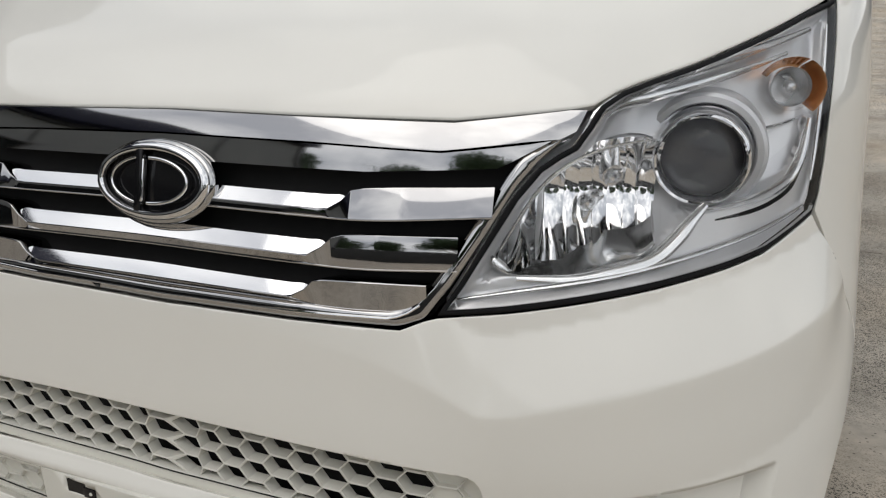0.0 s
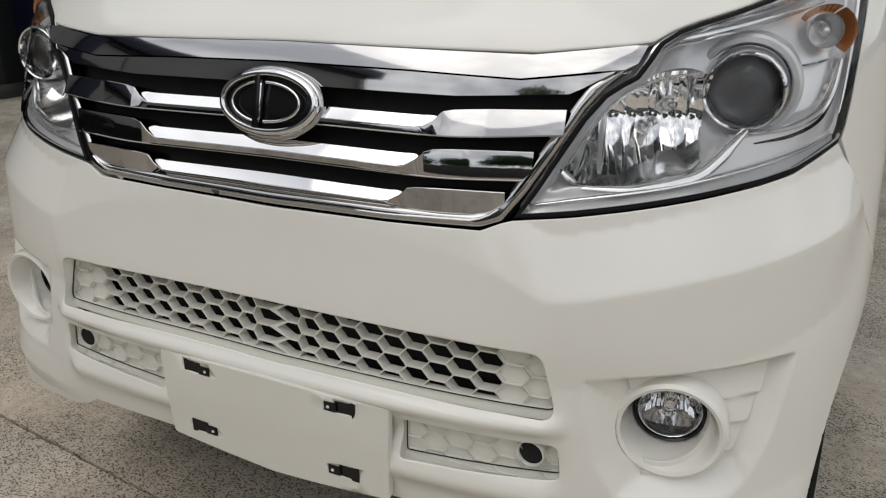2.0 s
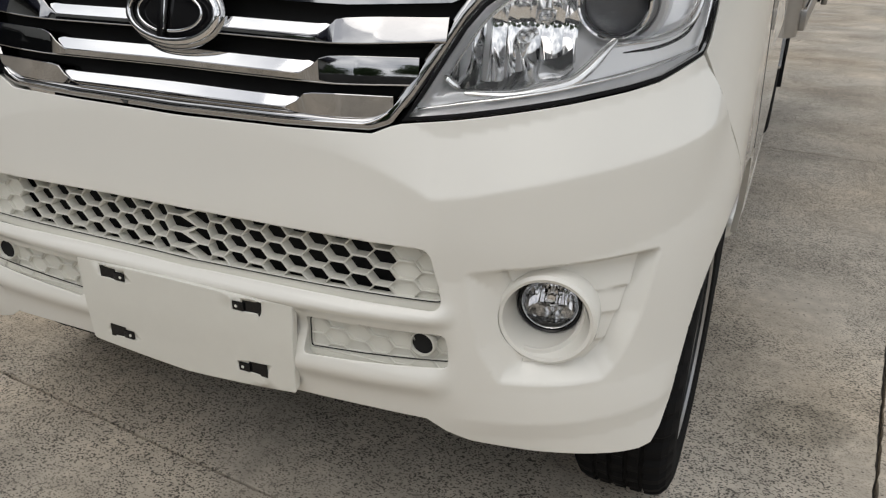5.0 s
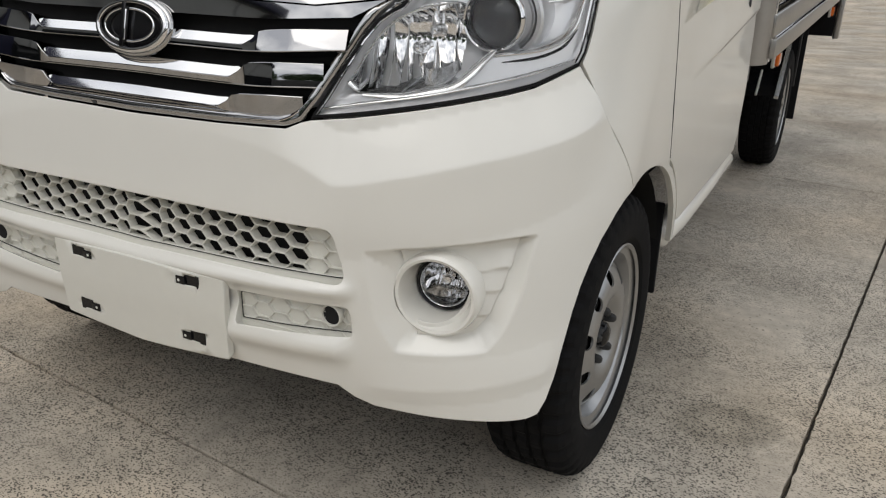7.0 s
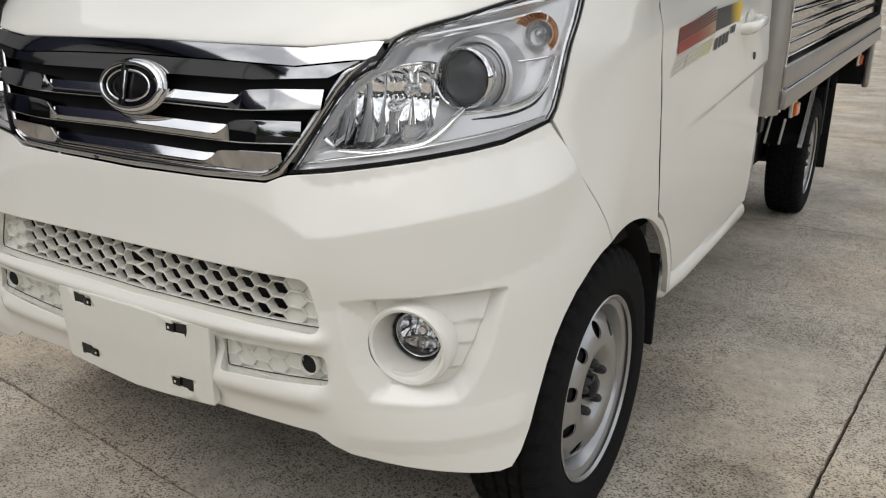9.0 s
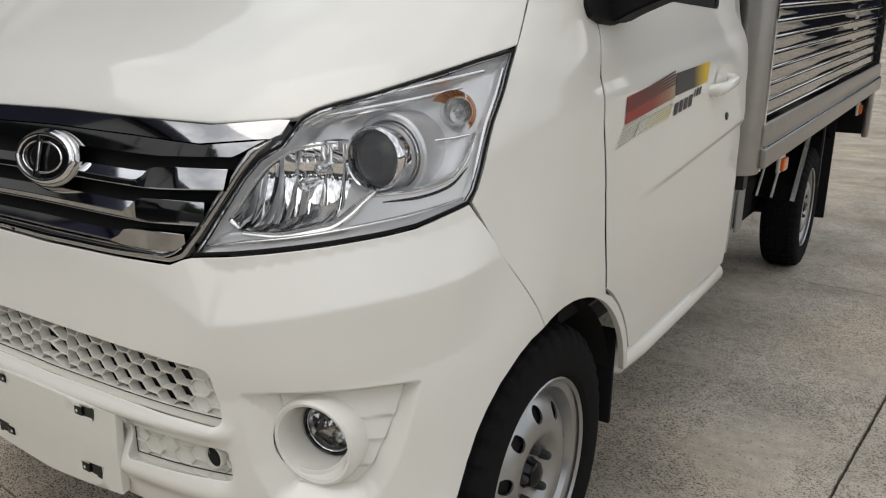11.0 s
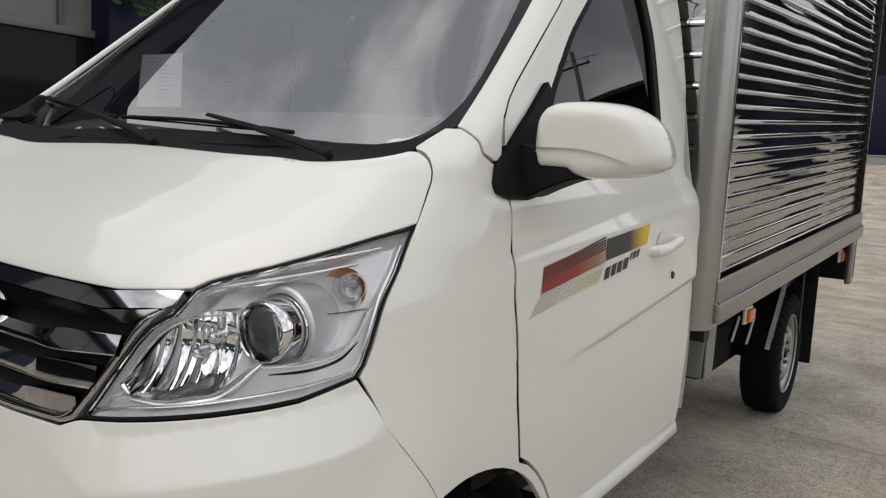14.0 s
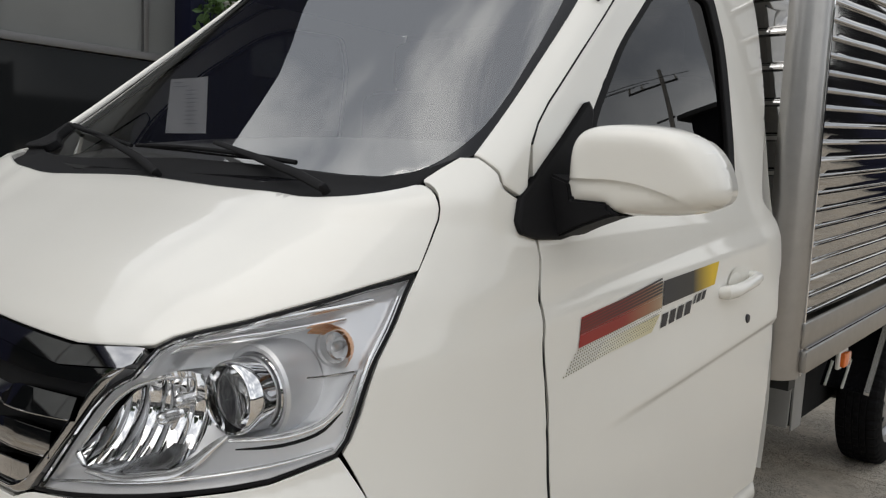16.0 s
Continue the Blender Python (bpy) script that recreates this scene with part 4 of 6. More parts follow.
# The crest takes the lighter chrome, its highlight put into the colour.
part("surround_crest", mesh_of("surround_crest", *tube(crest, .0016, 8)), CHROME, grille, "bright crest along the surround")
TOP_LOW = both_ways([(0, .912), (.20, .910), (.345, .906), (.43, .9155), (.452, .919), (.415, .899), (.402, .893), (.264, .885), (0, .885)])
part("lower_band", panel("lower_band", TOP_LOW, lifted(lambda q, z: np.interp(z, [.885, .914], [.0015, .003])), step=.008, lip=0, thick=.03), SHADED_CHROME, grille, "broad chrome top band")
TOP_UP = both_ways([(0, .938), (.163, .936), (.356, .934), (.466, .946), (.482, .946), (.474, .927), (.460, .920), (.43, .9175), (.345, .9075), (.20, .9115), (0, .9135)])
part("upper_band", panel("upper_band", TOP_UP, lifted(lambda q, z: np.interp(z, [.90, .95], [.0075, .0035])), step=.010, lip=0, thick=.03), SHADED_CHROME, grille, "chrome upper lip")


def mid_of(zt, zb, q):
    """The line between a bar's bright upper face and its upright lower face."""
    return float(zt(q)) * .43 + float(zb(q)) * .57


def grille_bar(zt, zb, knee, end, lean):
    """An upright chrome band: low between the knees, rising to a folded blade at both ends."""
    qs = np.unique(np.r_[np.linspace(-end, end, 61), knee, knee + .028, -knee, -knee - .028, (knee + end) / 2, -(knee + end) / 2])
    rows = []
    for q in qs:
        a = abs(q)
        k = float(np.clip((a - knee) / .028, 0, 1))
        fold = .003 * (1 - abs(a - (knee + end) / 2) / ((end - knee) / 2)) if a > knee + .02 else 0
        b = float(zb(a))
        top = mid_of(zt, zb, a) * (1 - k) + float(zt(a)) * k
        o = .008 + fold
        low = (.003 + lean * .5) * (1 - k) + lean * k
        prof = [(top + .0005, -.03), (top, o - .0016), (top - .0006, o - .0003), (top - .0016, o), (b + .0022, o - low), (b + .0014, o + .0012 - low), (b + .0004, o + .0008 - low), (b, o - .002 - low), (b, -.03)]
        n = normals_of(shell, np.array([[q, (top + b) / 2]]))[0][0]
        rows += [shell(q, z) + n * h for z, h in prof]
    k = 9
    faces = [(i * k + j, i * k + j + 1, (i + 1) * k + j + 1, (i + 1) * k + j) for i in range(len(qs) - 1) for j in range(k - 1)]
    return mesh_of("grille_bar", rows, faces, angle=28)


BARS = [(curve((0, .861), (.22, .860), (.237, .860), (.262, .868), (.41, .876)), curve((0, .836), (.245, .835), (.40, .845)), .225, .402),
        (curve((0, .814), (.205, .813), (.222, .813), (.245, .821), (.39, .828)), curve((0, .787), (.236, .786), (.36, .792)), .205, .370),
        (curve((0, .767), (.185, .766), (.200, .766), (.222, .774), (.36, .780)), curve((0, .742), (.236, .744), (.345, .749)), .187, .341)]
for (zt, zb, knee, end), lean in zip(BARS, (-.003, .0055, .0095)):
    bar = part("grille_bar", grille_bar(zt, zb, knee, end, lean), SHADED_CHROME, grille, "horizontal chrome bar with folded ends")

    def slope_at(q, z, zt=zt, zb=zb):
        """The upper face, leaning back."""
        q, z = np.asarray(q, float), np.asarray(z, float)
        low = np.vectorize(lambda a: mid_of(zt, zb, a))(np.abs(q))
        return lifted(lambda u, w: .0078 - .52 * (z - low))(q, z)
    line = [(q, float(zt(q))) for q in np.linspace(0, knee, 9)] + [(knee + .012, float(zt(knee + .012)) + .001), (knee + .022, mid_of(zt, zb, knee + .022) * .25 + float(zt(knee + .022)) * .75), (knee + .006, mid_of(zt, zb, knee) + .001), (knee - .008, mid_of(zt, zb, knee) - .0004)]
    line += [(q, mid_of(zt, zb, q) - .0004) for q in np.linspace(knee - .02, 0, 8)]
    # Same chrome as the bar; its lit look is in the lighter colour.
    part("upper_face", panel("upper_face", rounded(both_ways(line), .006), slope_at, step=.008, lip=0, thick=.004), CHROME, bar, "chrome upper face, its brightness put into the colour")

# oval emblem, plain shapes
EM_Z, EM_Y = .862, float(NOSE(.862)) - .014
em = pose(-.004, EM_Y, EM_Z, -14, 0, 0)


def oval(a, b, r, n=64, flat=1.0, y=0.0, start=0, stop=360):
    pts = [(a * math.cos(t), y, b * math.sin(t)) for t in np.radians(np.linspace(start, stop, n, endpoint=stop - start < 360))]
    return tube(pts, r, 12, close=stop - start >= 360, flat=flat)


def disc(a, b, y, n=48, dome=0.0):
    v = [(0, y - dome, 0)] + [(a * k * math.cos(t), y - dome * (1 - k * k), b * k * math.sin(t)) for k in (.5, 1) for t in np.linspace(0, 2 * math.pi, n, endpoint=False)]
    f = [(0, 1 + (i + 1) % n, 1 + i) for i in range(n)] + [(1 + i, 1 + (i + 1) % n, 1 + n + (i + 1) % n, 1 + n + i) for i in range(n)]
    return v, f


emblem = part("emblem", mesh_of("emblem", *disc(.079, .041, .004, dome=.003)), GLOSS_BLACK, grille, "oval black emblem with chrome ring", em)
part("emblem_ring", mesh_of("emblem_ring", *oval(.077, .0400, .0062, flat=.8)), CHROME, emblem)
part("emblem_base", mesh_of("emblem_base", *oval(.080, .0430, .007, y=.008)), DARK_CHROME, emblem)
part("inner_ring", mesh_of("inner_ring", *oval(.054, .026, .0022, y=-.004, start=-92, stop=92)), CHROME, emblem)
part("inner_arc", mesh_of("inner_arc", *oval(.058, .028, .0018, y=-.003, start=100, stop=260)), CHROME, emblem)
part("upright_bar", box(.010, .005, .072, (-.016, -.004, 0), .002), GLOSS_BLACK, emblem)
part("upright_edge", box(.004, .006, .050, (-.0085, -.005, 0), .0015), CHROME, emblem)

# ---- headlights ----
LAMP = [(.355, .751), (.420, .7595), (.478, .7690), (.560, .7830), (.595, .7895), (.632, .7960), (.675, .8050), (.743, .8310), (.752, .848), (.758, .880), (.764, .93), (.769, .98), (.772, 1.047),
        (.713, 1.031), (.653, 1.0095), (.583, .985), (.540, .972), (.514, .9625), (.496, .950), (.485, .930), (.475, .914), (.4600, .9055), (.4425, .893), (.4215, .866), (.3945, .818), (.3745, .782)]
LAMP = np.array(LAMP)


def inset(line, d):
    line = np.array(line, float)
    line = line if area2(line) > 0 else line[::-1]
    return line - outward(line) * d


def deep(d):
    """The shell moved straight back."""
    return lambda q, z: shell(q, z) + np.array((-.42, .91, 0)) * d


LAMP_LOW = curve((.36, .770), (.427, .788), (.526, .795), (.558, .802), (.588, .826), (.608, .844), (.669, .851), (.713, .866), (.732, .892), (.742, .93))
BACK = np.array((-.42, .91, 0))


def lamp_depth(q, z):
    """How far the lamp's silver inside lies behind the lens: a raised rim, a lower ledge, a bowl round the projector."""
    q, z = np.asarray(q, float), np.asarray(z, float)
    line = LAMP if area2(LAMP) > 0 else LAMP[::-1]
    d = distance(line, np.stack([q.ravel(), z.ravel()], 1)).reshape(q.shape)
    below = 1 - smooth01(z - LAMP_LOW(q), -.002, .006)
    r = np.hypot((q - .600) / 1.15, z - .915)
    main = .014 + .036 * (1 - smooth01(r, .045, .115))
    return .006 + .010 * smooth01(d, 0, .014) + main * (1 - below) * smooth01(d, .012, .026)


def inside_at(q, z):
    return shell(q, z) + BACK * lamp_depth(q, z)[..., None]


REF_LOW = curve((.407, .800), (.427, .791), (.47, .789), (.526, .797), (.545, .803), (.566, .824))
REF_TOP = curve((.407, .806), (.423, .836), (.444, .872), (.473, .897), (.515, .914), (.545, .917), (.566, .912))
BOWL = [(q, float(REF_TOP(q))) for q in np.linspace(.407, .566, 14)] + [(q, float(REF_LOW(q))) for q in np.linspace(.566, .407, 14)]
FLUTES = 11


def flute(u, w):
    """The main-beam reflector: a bowl cut into tall flat facets."""
    q = .405 + .163 * u
    z = float(REF_LOW(q)) * (1 - w) + float(REF_TOP(q)) * w
    k = min(int(u * FLUTES + 1e-9), FLUTES - 1)
    c = 2 * (u * FLUTES - k) - 1
    qc = .405 + .163 * ((k + .5 + .20 * c) / FLUTES)
    r2 = ((qc - .500) / .115) ** 2 + ((z - .856) / .085) ** 2
    d = .015 + .058 * max(0, 1 - r2) + .0016 * math.sin(k * 2.4 + 1) + .0018 * c * math.cos(k * 2.7 + 1.5 * w) + .0008 * c * c
    return shell(q, z) + BACK * d


RINGS = [tuple(p) for d in (.0055, .009, .0125, .016, .020, .0245) for p in inset(dense(LAMP if area2(LAMP) > 0 else LAMP[::-1], .007), d)]
RINGS += [(q, float(LAMP_LOW(q)) + d) for q in np.arange(.40, .735, .006) for d in (-.003, .001, .005, .009)]
RINGS = [p for p in RINGS if distance(LAMP, np.array([p]))[0] > .004]
for s in (1, -1):
    lamp = part("headlight", panel("headlight", inset(LAMP, -.002), shell, [list(inset(LAMP, .0038))], off=.001, step=.012, lip=.0015, thick=.008, side=s), BLACK, truck, "angular clear headlight with black gasket")
    part("bezel", panel("bezel", inset(LAMP, .002), inside_at, [BOWL], step=.0075, lip=0, thick=.02, side=s, along=RINGS), HOUSING, lamp, "satin silver lamp inside")
    part("housing", panel("housing", inset(LAMP, .004), deep(.075), step=.025, lip=0, thick=0, side=s), HOUSING, lamp)
    us = np.linspace(0, 1, FLUTES * 6 + 1)
    us = np.sort(np.r_[us, us[6:-6:6] - 2e-4])
    v, f = sheet(flute, us, np.linspace(0, 1, 25), s < 0)
    part("reflector", mesh_of("reflector", [(s * a[0], a[1], a[2]) for a in v], f, angle=24), REFLECT, lamp, "fluted chrome main-beam reflector")
    def floor_at(u, w):
        q = .412 + .148 * u
        p = shell(q, float(REF_LOW(q)) - .001 + .022 * w * w + .004 * math.sin(2.6 * u)) + BACK * (.011 + .060 * w * math.sin(math.pi * (.12 + .76 * u)))
        return (s * p[0], p[1], p[2])
    part("reflector_floor", mesh_of("reflector_floor", *sheet(floor_at, np.linspace(0, 1, 22), np.linspace(0, 1, 8), s < 0)), LAMP_FLOOR, lamp, "smooth reflector floor")

    def on(q, z, o):
        p = shell(q, z) + BACK * o
        return (s * p[0], p[1], p[2])

    def strip(name, line, o, r, mat, label="", flat=.6):
        cq, cz = curve(*[(k, q) for k, (q, z) in enumerate(line)]), curve(*[(k, z) for k, (q, z) in enumerate(line)])
        ts = np.linspace(0, len(line) - 1, len(line) * 3)
        rs = [r * (.45 + .55 * min(1, 4 * min(k, len(ts) - 1 - k) / len(ts))) for k in range(len(ts))]
        return part(name, mesh_of(name, *tube([on(float(cq(t)), float(cz(t)), o) for t in ts], rs, 10, flat=flat)), mat, lamp, label)
    strip("light_strip", [(.430, .787), (.480, .787), (.526, .795), (.558, .803), (.580, .820), (.596, .838), (.610, .852)], .014, .0082, CLEAR_STRIP, "pale curved light strip")
    strip("reflector_lip", [(.404, .806), (.410, .800), (.424, .790)], .016, .005, CLEAR_STRIP)
    strip("outer_strip", [(.612, .846), (.669, .852), (.713, .867), (.732, .892), (.741, .925)], .016, .0056, CLEAR_STRIP)
    # Near-black tube painted in as the shadow below the outer strip.
    strip("strip_groove", [(.622, .836), (.669, .841), (.712, .855), (.735, .880)], .0165, .0030, VOID)
    strip("top_strip", [(.470, .905), (.486, .926), (.496, .944), (.513, .956), (.541, .967), (.595, .983), (.660, 1.000), (.728, 1.016)], .009, .0058, CLEAR_STRIP, "bright upper light strip")
    strip("inner_top_strip", [(.488, .912), (.498, .936), (.515, .948), (.545, .955), (.624, .973), (.70, .992)], .020, .0050, CLEAR_STRIP)
    strip("bowl_edge", [(.412, .812), (.426, .838), (.446, .871), (.474, .896), (.515, .912), (.550, .917)], .015, .0024, SATIN)
    strip("end_strip", [(.746, .862), (.752, .90), (.756, .95), (.760, 1.02)], .009, .0038, CLEAR_STRIP)
    strip("base_strip", [(.372, .764), (.433, .776), (.519, .790), (.598, .806), (.679, .823), (.735, .838)], .009, .0030, CLEAR_STRIP)
    strip("inner_edge_strip", [(.370, .770), (.392, .812), (.416, .858), (.440, .888), (.458, .897)], .009, .0032, CLEAR_STRIP)
    strip("middle_strip", [(.650, .916), (.700, .920), (.748, .928)], .030, .0034, CHROME)
    # projector
    m = pose(s * .577, .169, .895, 0, 0, s * 4)
    part("projector_ring", mesh_of("projector_ring", *lathe([(.0400, .018), (.0408, .005), (.0420, -.002), (.0440, -.0035), (.0460, -.001), (.0472, .006), (.0472, .014)], 64)), CHROME, lamp, "chrome projector ring", m)
    part("projector_barrel", mesh_of("projector_barrel", *lathe([(.0466, .012), (.0470, .018), (.0482, .034), (.0484, .037), (.0474, .039), (.0474, .042), (.0490, .044), (.0494, .10)], 64)), CHROME, lamp, "chrome projector barrel", m)
    part("projector_lens", mesh_of("projector_lens", *lathe([(.0001, -.0045), (.011, -.0036), (.0225, -.0005), (.0325, .0055), (.0400, .0135), (.0388, .018), (.0001, .019)], 48)), PROJ, lamp, "dark domed projector lens", m)
    part("projector_cup", mesh_of("projector_cup", *lathe([(.0395, .016), (.038, .034), (.029, .055), (.0001, .064)], 36)), SATIN, lamp, "", m)
    part("projector_shield", mesh_of("projector_shield", *disc(.033, .033, .030)), SEAT, lamp, "", m)
    part("shroud", mesh_of("shroud", *lathe([(.0505, .075), (.0510, .046), (.0530, .0415), (.0590, .0405), (.0625, .044), (.0640, .056), (.0640, .10)], 64)), HOUSING, lamp, "", m)
    # indicator: fluted bowl behind a clear domed bulb cover, bulb's amber reflection painted in
    c = (.653, .262, .959)
    m = pose(s * c[0], c[1], c[2], 0, 0, s * 16)
    for a0, a1 in ((-50, 62), (66, 152)):
        v = []
        for k in range(33):
            a = math.radians(a0 + (a1 - a0) * k / 32)
            for j in range(6):
                r = .023 + .013 * j / 5
                ridge = .0020 * abs(math.sin(k * math.pi / 4)) * (.3 + .7 * j / 5)
                v.append((s * r * (1.05 if math.cos(a) < 0 else .88) * math.cos(a), .024 - .024 * (j / 5) ** 1.6 - ridge, r * .88 * math.sin(a)))
        f = [(k * 6 + j, k * 6 + j + 1, k * 6 + j + 7, k * 6 + j + 6) for k in range(32) for j in range(5)]
        part("indicator", mesh_of("indicator", v, f, angle=20), AMBER_TINTED_CHROME, lamp, "fluted indicator reflector with painted amber reflection", m)
    part("indicator_cup", mesh_of("indicator_cup", *lathe([(.0205, .010), (.020, .022), (.010, .034), (.0001, .036)], 32)), SATIN, lamp, "", m)
    part("indicator_bulb", mesh_of("indicator_bulb", *lathe([(.0001, .008), (.004, .009), (.0065, .013), (.0065, .024), (.005, .034)], 24)), SATIN, lamp, "", m)
    dome = part("indicator_dome", mesh_of("indicator_dome", *lathe([(.0001, -.010), (.004, -.0100), (.005, -.0092), (.010, -.0088), (.011, -.0078), (.016, -.0062), (.017, -.0050), (.0225, .001), (.0245, .006), (.0250, .010)], 36)), LENS, lamp, "clear dome", m)
    dome.visible_shadow = False
    for q, w in ((.530, .66), (.508, .48)):
        p = flute((q - .405) / .163, w)
        part("bulb", mesh_of("bulb", *lathe([(.0001, -.016), (.005, -.015), (.0085, -.011), (.0095, -.004), (.0095, .012), (.013, .016)], 24)), SATIN, lamp, "", pose(s * p[0], p[1] - .012, p[2]))
    lens = part("lens", panel("lens", inset(LAMP, .004), shell, off=.004, step=.018, lip=.002, thick=.004, side=s), LENS, lamp, "clear outer lens")
    lens.visible_shadow = False

# ---- mirrors, handles, stickers ----
def smoothed(line, n=3):
    """The outline with its corners cut again and again."""
    p = np.array(line, float)
    for _ in range(n):
        nxt = np.roll(p, -1, 0)
        p = np.stack([p * .75 + nxt * .25, p * .25 + nxt * .75], 1).reshape(-1, 2)
    return [tuple(a) for a in p]


def wedge(s, outline, y0, y1):
    """A bevelled prism from an (x, z) outline, between two depths."""
    bm = bmesh.new()
    front = bm.faces.new([bm.verts.new((s * x, y0, z)) for x, z in outline])
    new_ = bmesh.ops.extrude_face_region(bm, geom=[front])["geom"]
    for v in new_:
        if isinstance(v, bmesh.types.BMVert):
            v.co.y = y1
    bmesh.ops.recalc_face_normals(bm, faces=bm.faces[:])
    bmesh.ops.bevel(bm, geom=bm.edges[:], offset=.004, segments=2, affect="EDGES")
    return bm


for s in (1, -1):
    SAIL = rounded([(float(q_y(y, z)), z) for y, z in ((.548, 1.118), (.562, 1.140), (.595, 1.170), (.70, 1.25), (.785, 1.318), (.80, 1.30), (.755, 1.18), (.74, 1.100), (.66, 1.088), (.60, 1.090), (.556, 1.100))], .012)
    mirror = part("side_mirror", panel("side_mirror", SAIL, shell, off=.009, step=.02, lip=.004, thick=.015, side=s), BLACK, truck, "white door mirror on a black foot")
    # housing: a rounded box with a soft crease near its foot; the far one is folded in
    rim = smoothed([(-.124, -.004), (-.122, .030), (-.111, .051), (-.090, .0625), (-.054, .0668), (.001, .0648), (.043, .0585), (.078, .045), (.102, .020), (.116, -.011), (.119, -.036), (.106, -.052), (.069, -.062), (.027, -.067),
                    (-.036, -.070), (-.046, -.068), (-.056, -.061), (-.064, -.0595), (-.118, -.0600), (-.1235, -.058), (-.131, -.030), (-.129, -.025), (-.124, -.022)], 2)
    rim = dense(np.array(rim)[::-1] if area2(np.array(rim)) < 0 else np.array(rim), .005)
    cen = np.array((-.004, -.003))
    turn_, reach = np.arctan2(*(rim - cen).T[::-1]), np.hypot(*(rim - cen).T)
    order = np.argsort(turn_)
    marks = [tuple(cen + (p - cen) * k) for k in (.99, .97, .94, .90, .85) for p in rim]
    marks += [(x, -.0185 - 1.75 * max(0, x + .05) ** 2 + d) for x in np.arange(-.118, .085, .004) for d in (-.0045, -.0015, .001, .004)]
    uv, tris, borders = fill(rim, [], .008, 0, marks)
    share = np.hypot(*(uv - cen).T) / np.interp(np.arctan2(*(uv - cen).T[::-1]), turn_[order], reach[order], period=2 * math.pi)
    lower = -.0185 - 1.75 * np.maximum(0, uv[:, 0] + .05) ** 2 - uv[:, 1]
    ys = -.054 * (1 - np.clip(share, 0, 1) ** 7) ** .425 + .0060 * smooth01(lower, -.0015, .0035) * (1 - smooth01(uv[:, 0], .045, .085)) * np.clip(1 - share, 0, .08) / .08
    vs, fs = [(x, y, z) for (x, z), y in zip(uv, ys)], [tuple(t) for t in tris]
    last, k = list(borders[0][0]), len(borders[0][0])
    for j in range(1, 5):
        at_ = len(vs)
        vs += [(cen[0] + (uv[i][0] - cen[0]) * (1 - .015 * j), .011 * j, cen[1] + (uv[i][1] - cen[1]) * (1 - .015 * j)) for i in borders[0][0]]
        fs += [(last[i], at_ + i, at_ + (i + 1) % k, last[(i + 1) % k]) for i in range(k)]
        last = list(range(at_, at_ + k))
    bm = mesh_of("mirror_housing", vs, fs, angle=50)
    hm = pose(.858, .690, 1.203) if s > 0 else pose(-.775, .76, 1.203, 0, 0, 68)
    part("mirror_housing", bm, PAINT, mirror, "white mirror housing", hm)
    part("mirror_glass", box(.160, .004, .066, (-.004, .046, .004), .002), CHROME, mirror, "", hm)
    part("mirror_arm", wedge(s, [(.700, 1.092), (.737, 1.095), (.766, 1.110), (.812, 1.129), (.834, 1.134), (.816, 1.142), (.812, 1.152), (.752, 1.154), (.745, 1.180), (.700, 1.195)], .645, .715), BLACK, mirror)
    # door handle and lock
    hy, hz = 1.42, .962
    hx = float(door_at(q_y(hy, hz), hz)[0])
    cup = part("handle_cup", mesh_of("handle_cup", *disc(.052, .034, 0, dome=-.006)), PAINT, truck, "", pose(s * (hx + .0015), hy - .03, hz + .004, 0, 0, s * 90))
    handle = part("door_handle", mesh_of("door_handle", *tube([(s * (hx + o), y, z) for o, y, z in ((-.004, 1.302, .949), (.014, 1.308, .951), (.024, 1.33, .955), (.026, 1.38, .961), (.025, 1.44, .969), (.019, 1.472, .973), (-.002, 1.480, .974))], [.013, .016, .015, .013, .013, .014, .013], 14)), PAINT, truck, "white door handle")
    lx = float(door_at(q_y(1.452, .877), .877)[0])
    part("door_lock", mesh_of("door_lock", *lathe([(.0001, -.004), (.009, -.004), (.0105, -.002), (.0105, .004)], 20)), DARK, truck, "", pose(s * lx, 1.452, .877, 0, 0, s * 90))

    def decal(name, quad, mat, label="", off=.0016, nu=10):
        """A thin sticker on the door from four corners (y, z), in order round it."""
        a, b, c, d = [np.array(p) for p in quad]
        vs = []
        for i in range(nu + 1):
            for j in range(3):
                y, z = (a + (b - a) * i / nu) * (1 - j / 2) + (d + (c - d) * i / nu) * j / 2
                p = door_at(q_y(y, z), z)
                vs.append((s * (float(p[0]) + off), float(p[1]), float(p[2])))
        fs = [(i * 3 + j, i * 3 + 3 + j, i * 3 + 4 + j, i * 3 + 1 + j) for i in range(nu) for j in range(2)]
        return part(name, mesh_of(name, vs, fs if s > 0 else [f[::-1] for f in fs]), mat, truck, label)
    decal("red_stripe", ((.707, .912), (1.008, .948), (1.010, .970), (.711, .932)), FADE_RED, "red stripe sticker fading to dark")
    decal("stripe_ground", ((.711, .9322), (1.010, .9702), (1.012, .999), (.716, .962)), FADE_RED, off=.0010)
    for k in range(5):
        z0 = .9345 + k * .0050
        decal("thin_stripe", ((.711 + .001 * k, z0), (1.010, z0 + .0415 + k * .0012), (1.010, z0 + .0452 + k * .0012), (.712 + .001 * k, z0 + .0038)), FADE_GREY, nu=6)
    decal("dark_block", ((1.012, .950), (1.263, .972), (1.287, 1.020), (1.016, .998)), FADE_YELLOW, "dark block sticker fading to yellow", nu=14)
    decal("cream_stripe", ((.76, .884), (.969, .905), (1.003, .936), (.79, .912)), FADE_CREAM, "cream stripe sticker", off=.0012)
    vs, fs = [], []
